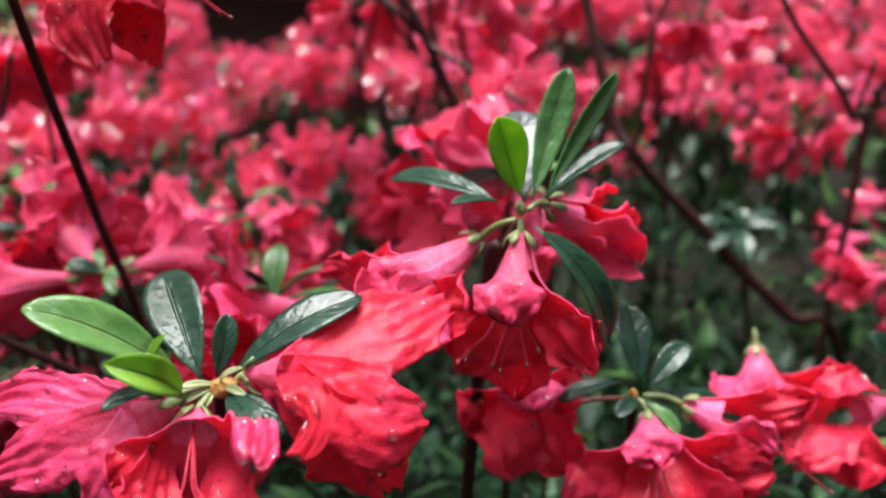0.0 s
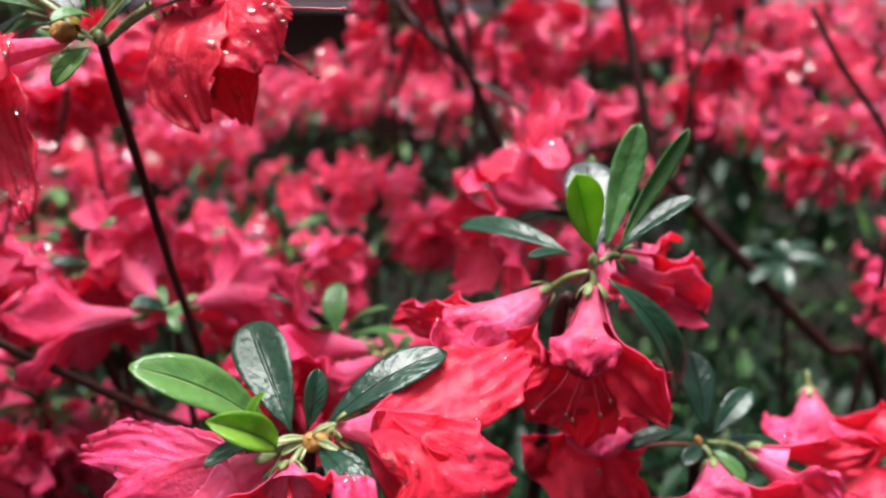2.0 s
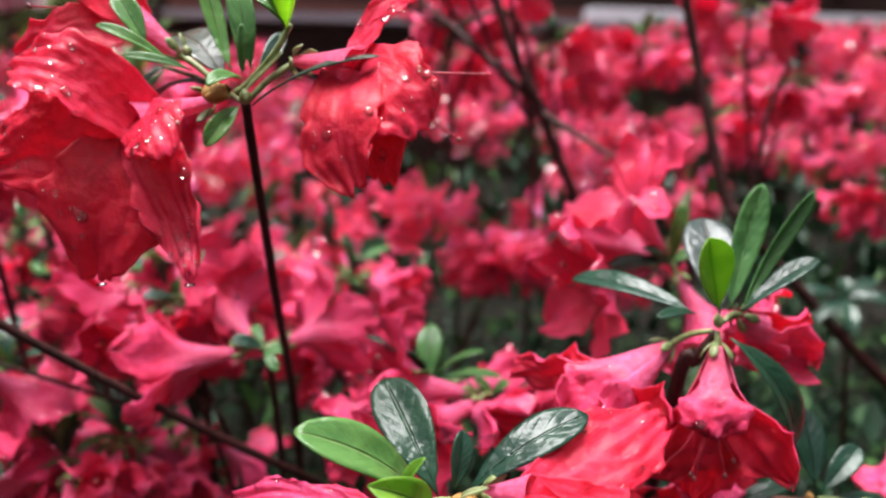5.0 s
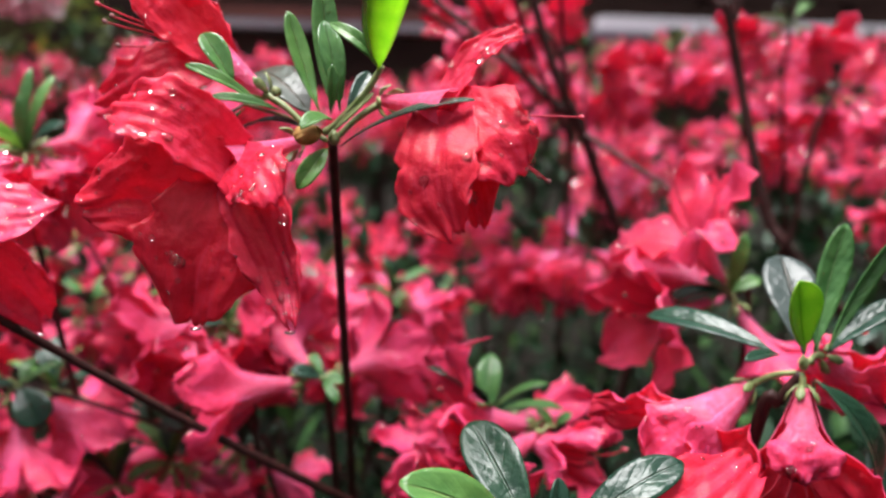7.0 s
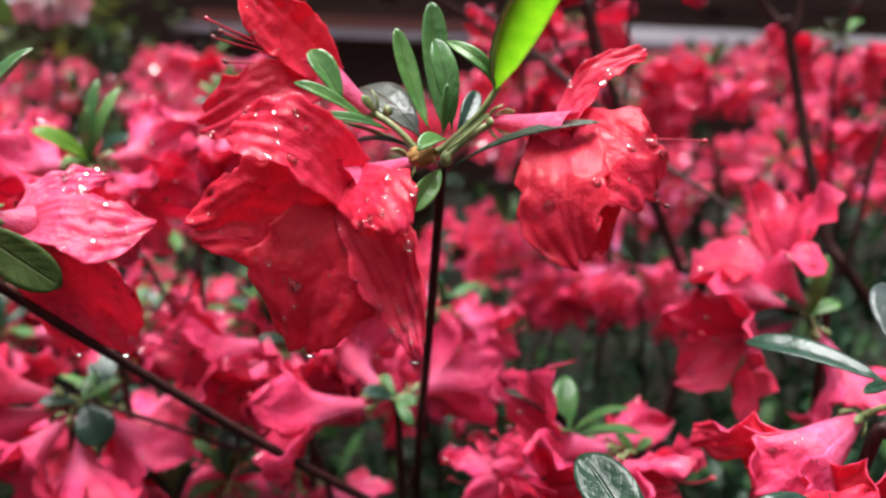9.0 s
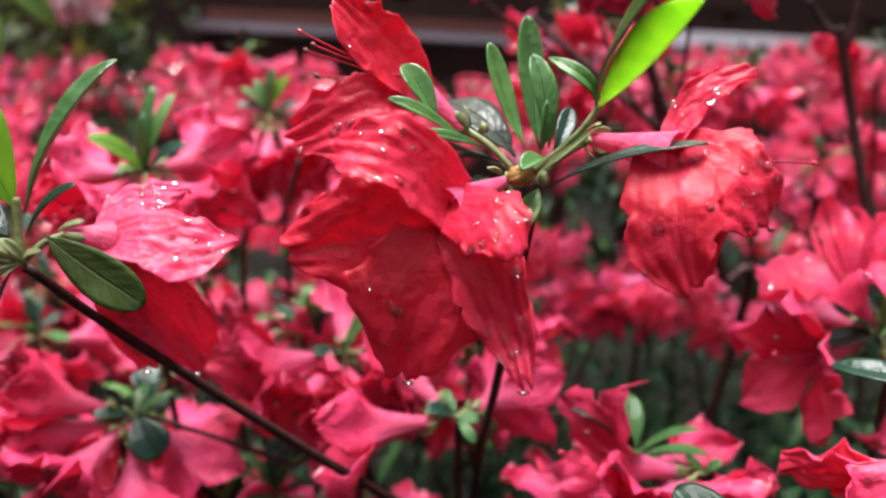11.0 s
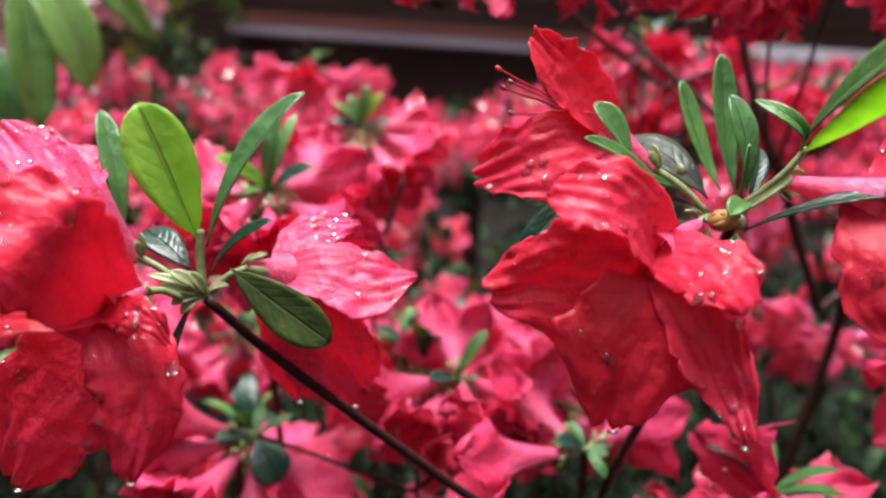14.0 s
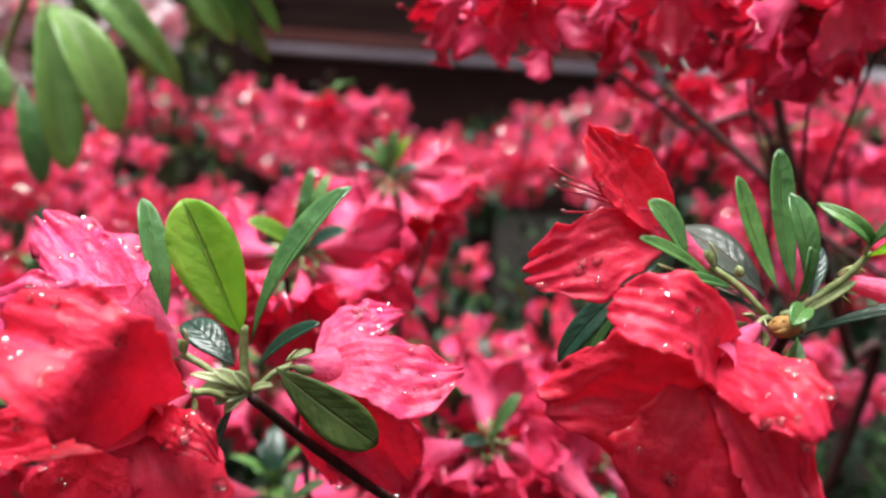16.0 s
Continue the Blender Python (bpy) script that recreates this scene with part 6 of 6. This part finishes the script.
place(1, (-0.169, 0.330, 0.735), 310, 0, 0)
place(2, (-0.103, 0.400, 0.730), 50, 0, 0)
place(3, (-0.107, 0.500, 0.704), 120, 0, 0)
place(5, (-0.055, 0.260, 0.724), 170, 0, 0)
place(3, (-0.197, 0.300, 0.659), 200, 0, 0)
place(0, (-0.155, 0.315, 0.684), 20, 0, 0)
place(2, (-0.220, 0.310, 0.681), 100, 0, 0)
place(5, (-0.179, 0.300, 0.685), 60, 0, 0)
place(1, (-0.110, 0.400, 0.701), 30, 0, 0)
place(5, (-0.241, 0.330, 0.702), 90, 0, 0)
place(1, (-0.192, 0.280, 0.685), 0, 0, 0)
place(4, (0.034, 0.550, 0.712), 10, 0, 0)
place(0, (-0.157, 0.300, 0.908), 15, 0, 0, (-0.136, 0.430, 0.902))
place(1, (-0.107, 0.310, 0.909), 60, 0, 0, (-0.136, 0.430, 0.902))
place(2, (-0.078, 0.320, 0.908), 200, 0, 0, (-0.028, 0.425, 0.827))
place(3, (-0.060, 0.290, 0.906), 130, 0, 0, (-0.015, 0.425, 0.806))
place(4, (-0.033, 0.310, 0.900), 30, 0, 0, (-0.015, 0.425, 0.806))
place(5, (-0.059, 0.530, 0.879), 50, 0, 0)
place(2, (0.004, 0.550, 0.851), 20, 0, 0)
place(3, (-0.064, 0.610, 0.848), 80, 0, 0)
place(1, (-0.034, 0.550, 0.887), 100, 0, 0)
place(4, (0.114, 0.500, 0.871), 20, 0, 0)
place(0, (0.154, 0.530, 0.833), 60, 0, 0)
place(5, (0.076, 0.630, 0.857), 10, 0, 0)
place(3, (0.032, 0.650, 0.836), 45, 0, 0)
place(2, (0.118, 0.590, 0.799), 15, 0, 0)
place(4, (-0.313, 0.700, 0.865), 0, 0, 0)
place(3, (0.229, 0.560, 0.760), 70, 0, 0)
place(2, (-0.179, 0.340, 0.737), 250, 0, 0)
place(0, (-0.466, 0.286, 0.681), 34, -12, 205)
place(1, (-0.392, 0.292, 0.677), 266, 5, 184)
place(2, (0.225, 0.285, 0.713), 280, -3, 3)
place(3, (-0.472, 0.353, 0.716), 260, -6, 211)
place(4, (-0.428, 0.342, 0.688), 132, -11, 41)
place(5, (-0.379, 0.355, 0.702), 241, 10, 175)
place(0, (0.249, 0.333, 0.680), 146, 11, 345)
place(1, (-0.501, 0.383, 0.723), 333, 1, 317)
place(2, (-0.450, 0.385, 0.719), 149, -8, 128)
place(3, (-0.398, 0.417, 0.681), 22, 2, 86)
place(4, (-0.337, 0.411, 0.706), 224, -6, 217)
place(5, (0.224, 0.400, 0.700), 331, 1, 110)
place(0, (0.288, 0.383, 0.690), 106, 12, 118)
place(1, (-0.552, 0.441, 0.722), 161, 6, 59)
place(2, (-0.469, 0.447, 0.712), 20, 3, 198)
place(3, (-0.440, 0.440, 0.722), 84, -2, 151)
place(4, (-0.357, 0.461, 0.720), 270, -6, 335)
place(5, (-0.290, 0.461, 0.701), 254, -10, 143)
place(0, (-0.193, 0.464, 0.727), 341, -11, 85)
place(1, (-0.108, 0.449, 0.701), 199, -6, 1)
place(2, (0.245, 0.454, 0.708), 241, 4, 225)
place(3, (0.302, 0.433, 0.704), 131, 7, 71)
place(4, (-0.597, 0.485, 0.725), 152, -1, 38)
place(5, (-0.533, 0.502, 0.721), 159, 0, 119)
place(0, (-0.447, 0.513, 0.689), 317, -1, 262)
place(1, (-0.376, 0.497, 0.705), 321, -6, 326)
place(2, (-0.339, 0.512, 0.722), 85, -1, 83)
place(3, (-0.282, 0.487, 0.700), 277, -12, 86)
place(4, (-0.226, 0.493, 0.707), 307, 3, 269)
place(5, (-0.161, 0.491, 0.701), 92, 8, 0)
place(0, (-0.029, 0.515, 0.727), 156, 4, 225)
place(3, (0.302, 0.485, 0.725), 168, 8, 190)
place(4, (-0.566, 0.566, 0.724), 50, -7, 93)
place(5, (-0.484, 0.550, 0.730), 59, -7, 333)
place(0, (-0.426, 0.564, 0.724), 338, -3, 352)
place(1, (-0.366, 0.554, 0.719), 158, -1, 117)
place(2, (-0.292, 0.551, 0.708), 204, 4, 205)
place(3, (-0.222, 0.543, 0.714), 128, -7, 276)
place(4, (-0.178, 0.552, 0.706), 198, 7, 14)
place(5, (-0.036, 0.568, 0.716), 159, -10, 132)
place(2, (0.311, 0.564, 0.716), 323, 10, 88)


# ---------------------------------------------------------------- far bush: blossom and foliage
def canopy(x, y):
    rise = min(1, max(0, (x + 0.25) / 0.35))
    base = 0.725 + 0.05 * max(0, y - 0.3) + (0.05 + 0.065 * rise) * min(1, max(0, (y - 0.6) / 0.5)) ** 2
    base += 0.085 * math.exp(-((x + 0.36) ** 2 + (y - 0.97) ** 2) / 0.005) + 0.085 * math.exp(-((x + 0.58) ** 2 + (y - 0.95) ** 2) / 0.03)
    base -= 0.085 * math.exp(-((x + 0.40) ** 2) / 0.016) * min(1, max(0, (y - 1.0) / 0.15))
    return base + 0.035 * noise.noise((x * 7, y * 7, 0.3)) + 0.02 * noise.noise((x * 22, y * 22, 1.3))


def far_bush():
    rng = np.random.RandomState(5)
    kinds = []
    for k in range(8):
        sheets = [petal_sheet(j, 36 + 4 * k + rng.uniform(-12, 12), 0.044, 0.0092, 400 + k, 8, 5, 2.0, 0.0, rng.uniform(-0.2, 0.2)) for j in range(5)]
        kinds.append((np.array([p for p, _ in sheets]), sheets[0][1]))
    faces0 = np.array(grid_faces(8, 5))
    verts, faces, uvs, off = [], [], [], 0
    lv, lf, luv, loff = [], [], [], 0
    lfaces = np.array(grid_faces(5, 3))
    y = 0.50
    while y < 1.62:
        step = 0.052 + 0.012 * (y - 0.5)
        x = -1.55
        while x < 1.45:
            if not -0.75 * y - 0.42 < x < 0.62 * y + 0.22 and rng.uniform() < 0.6:
                x += step
                continue
            px, py = x + rng.uniform(-0.5, 0.5) * step, y + rng.uniform(-0.5, 0.5) * step
            gap = noise.noise((px * 6.5, py * 6.5, 4.0)) < (0.04 if py < 0.85 and px > -0.15 else -0.08)
            gap = gap or (0.54 < py < 0.66 and -0.16 < px < 0.09) or (py < 0.72 and 0.07 < px < 0.30)
            z = canopy(px, py) + rng.uniform(-0.03, 0.02)
            first = rng.uniform(0, 6.28)
            count = 0 if gap else rng.randint(4, 7)
            for b in range(count):
                w = first + 6.28 * b / count + rng.uniform(-0.4, 0.4)
                el = rng.uniform(-0.8, 0.35)
                d = V(math.cos(w) * math.cos(el), math.sin(w) * math.cos(el), math.sin(el))
                rot = turn_to(d, rng.uniform(0, 72))
                p5, uv = kinds[rng.randint(8)]
                verts.append((p5.reshape(-1, 3) * rng.uniform(0.62, 0.80)) @ rot.T + V(px, py, z) + d * 0.007)
                for j in range(5):
                    faces.append(faces0 + off)
                    off += 40
                    uvs.append(uv)
            for b in range(12 if gap else 7):
                w, el, long = rng.uniform(0, 6.28), rng.uniform(0.0, 1.3), rng.uniform(0.014, 0.028)
                d = V(math.cos(w) * math.cos(el), math.sin(w) * math.cos(el), math.sin(el))
                o = V(px, py, z + (-0.03 if gap else 0.001)) + rng.uniform(-1, 1, 3) * (V(0.02, 0.02, 0.03) if gap else V(0.004, 0.004, 0.003))
                side = unit(np.cross(d, V(0.1, 0.2, 1))) * long * 0.18
                nr = unit(np.cross(side, d)) * long * 0.06
                for i in range(5):
                    s = i / 4
                    wd = math.sin(math.pi * min(1, s * 0.96 + 0.02) ** 1.1)
                    for v in (-1, 0, 1):
                        lv.append(o + d * long * s + side * v * wd + nr * abs(v) * wd)
                        luv.append((v * 0.5 + 0.5, s))
                lf.append(lfaces + loff)
                loff += 15
            x += step
        y += step * 0.85
    # low foliage inside the bush, packed in to block light and darken its gaps
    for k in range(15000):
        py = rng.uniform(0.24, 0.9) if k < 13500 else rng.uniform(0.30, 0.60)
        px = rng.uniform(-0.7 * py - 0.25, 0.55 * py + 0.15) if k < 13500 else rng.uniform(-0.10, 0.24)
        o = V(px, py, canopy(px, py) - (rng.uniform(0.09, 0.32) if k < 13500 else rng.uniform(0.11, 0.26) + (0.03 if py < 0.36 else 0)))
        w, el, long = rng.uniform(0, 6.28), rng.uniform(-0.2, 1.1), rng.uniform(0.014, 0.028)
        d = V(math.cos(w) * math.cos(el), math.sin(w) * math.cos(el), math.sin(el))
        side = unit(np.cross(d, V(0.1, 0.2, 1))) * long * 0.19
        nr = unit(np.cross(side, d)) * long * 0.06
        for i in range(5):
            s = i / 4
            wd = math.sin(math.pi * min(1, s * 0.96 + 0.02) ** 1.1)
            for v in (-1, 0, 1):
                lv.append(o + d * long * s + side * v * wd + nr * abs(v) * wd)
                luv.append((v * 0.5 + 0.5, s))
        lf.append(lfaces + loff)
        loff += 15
    # leafy shrub beyond the left end of the deck
    far_leaves, far_faces, far_uv = [], [], []
    for k in range(2600):
        o = V(rng.uniform(-1.75, -0.72), rng.uniform(1.25, 1.75), rng.uniform(0.55, 1.28))
        w, el, long = rng.uniform(0, 6.28), rng.uniform(-0.6, 1.0), rng.uniform(0.03, 0.055)
        d = V(math.cos(w) * math.cos(el), math.sin(w) * math.cos(el), math.sin(el))
        side = unit(np.cross(d, V(0.1, 0.2, 1))) * long * 0.19
        nr = unit(np.cross(side, d)) * long * 0.06
        for i in range(5):
            s = i / 4
            wd = math.sin(math.pi * min(1, s * 0.96 + 0.02) ** 1.1)
            for v in (-1, 0, 1):
                far_leaves.append(o + d * long * s + side * v * wd + nr * abs(v) * wd)
                far_uv.append((v * 0.5 + 0.5, s))
        far_faces.append(lfaces + 15 * k)
    shrub = make_mesh("garden_shrub", [(np.array(far_leaves), np.concatenate(far_faces), np.array(far_uv), LEAF_SHRUB)])
    tagged(new("garden_shrub", shrub), "loose yellowish green leaves of a shrub beside the deck", "shrub", kind="stuff")
    blossom = make_mesh("azalea_blossom", [(np.concatenate(verts), np.concatenate(faces), np.concatenate(uvs), FAR_IN)])
    tagged(new("azalea_blossom", blossom), "mass of wet red azalea blossom in the bush behind", "flowers", kind="stuff")
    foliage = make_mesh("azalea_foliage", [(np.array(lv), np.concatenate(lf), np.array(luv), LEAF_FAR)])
    tagged(new("azalea_foliage", foliage), "small dark green azalea leaves that fill and shade the bush", "leaves", kind="stuff")


far_bush()


# ---------------------------------------------------------------- timber edging behind the bush, and added walls that block low sky light
def board(name, parent, size, at, mat, label=""):
    bm = bmesh.new()
    bmesh.ops.create_cube(bm, size=1.0)
    bmesh.ops.scale(bm, vec=size, verts=bm.verts)
    bmesh.ops.bevel(bm, geom=list(bm.edges), offset=min(size) * 0.12, segments=2, affect="EDGES")
    bmesh.ops.translate(bm, vec=at, verts=bm.verts)
    me = bpy.data.meshes.new(name)
    bm.to_mesh(me)
    bm.free()
    me.materials.append(mat)
    ob = new(name, me)
    if parent is not None:
        ob.parent = parent
    return tagged(ob, label) if label else ob


tree = tagged(new("tree"), "dark wet bare tree trunk beside the deck", "tree")
tree.location = (-0.972, 1.62, 0.34)
part("trunk", make_mesh("trunk", [tube([(0.03, 0, -0.02), (0.01, 0.01, 0.3), (0.0, 0, 0.62), (-0.02, 0.02, 1.0), (-0.01, 0.03, 1.5)], 0.055, 0.032, BARK, 12, 14, 0.10, 8)]), tree)
part("limb", make_mesh("limb", [tube([(-0.01, 0.01, 0.85), (-0.12, 0.03, 1.05), (-0.26, 0.05, 1.3)], 0.022, 0.010, BARK, 8, 10, 0.10, 9)]), tree)
edging = tagged(new("raised_deck"), "dark timber deck edge with a wet grey top board", "deck")
edging.matrix_world = Matrix.Translation((-0.76, 1.75, 0.35)) @ Matrix.Rotation(radians(14), 4, "Z") @ Matrix.Rotation(radians(0.25), 4, "Y")
board("top_board", edging, (2.6, 0.16, 0.018), (1.3, 0.075, 0.618), BOARD, "wet grey deck board")
board("kerb_board", edging, (1.6, 0.05, 0.034), (1.79, 0.05, 0.645), BOARD_PALE, "wet pale board lying on the deck edge")
for i in range(2):
    board("fascia_board", edging, (2.56, 0.03, 0.14), (1.3, 0.03, 0.534 - 0.147 * i), WOOD)
for i in range(6):
    board("post", edging, (0.06, 0.06, 0.605), (0.05 + 0.5 * i, 0.10, 0.3025), WOOD)
board("rail", edging, (2.6, 0.05, 0.032), (1.3, 0.40, 0.672), RAIL, "reddish brown timber rail")
for i in range(5):
    board("slat", edging, (2.6, 0.03, 0.085), (1.3, 0.52, 0.70 + 0.105 * i), WOOD)
for i in range(6):
    board("post", edging, (0.05, 0.05, 1.2), (0.02 + 0.5 * i, 0.58, 0.6), WOOD)

# Walls added to close the horizon, so that light falls mostly from above.
for name, size, at in (("wall_north", (9.0, 0.2, 2.6), (0, 4.4, 1.65)), ("wall_south", (9.0, 0.2, 0.9), (0, -2.2, 0.8)),
                       ("wall_west", (0.2, 6.4, 2.0), (-3.4, 1.1, 1.35)), ("wall_east", (0.2, 6.4, 2.0), (3.4, 1.1, 1.35))):
    tagged(board(name, None, size, at, WALL if name != "wall_north" else WOOD), "plain dark wall added round the bed to block low sky light", "wall", kind="structure")
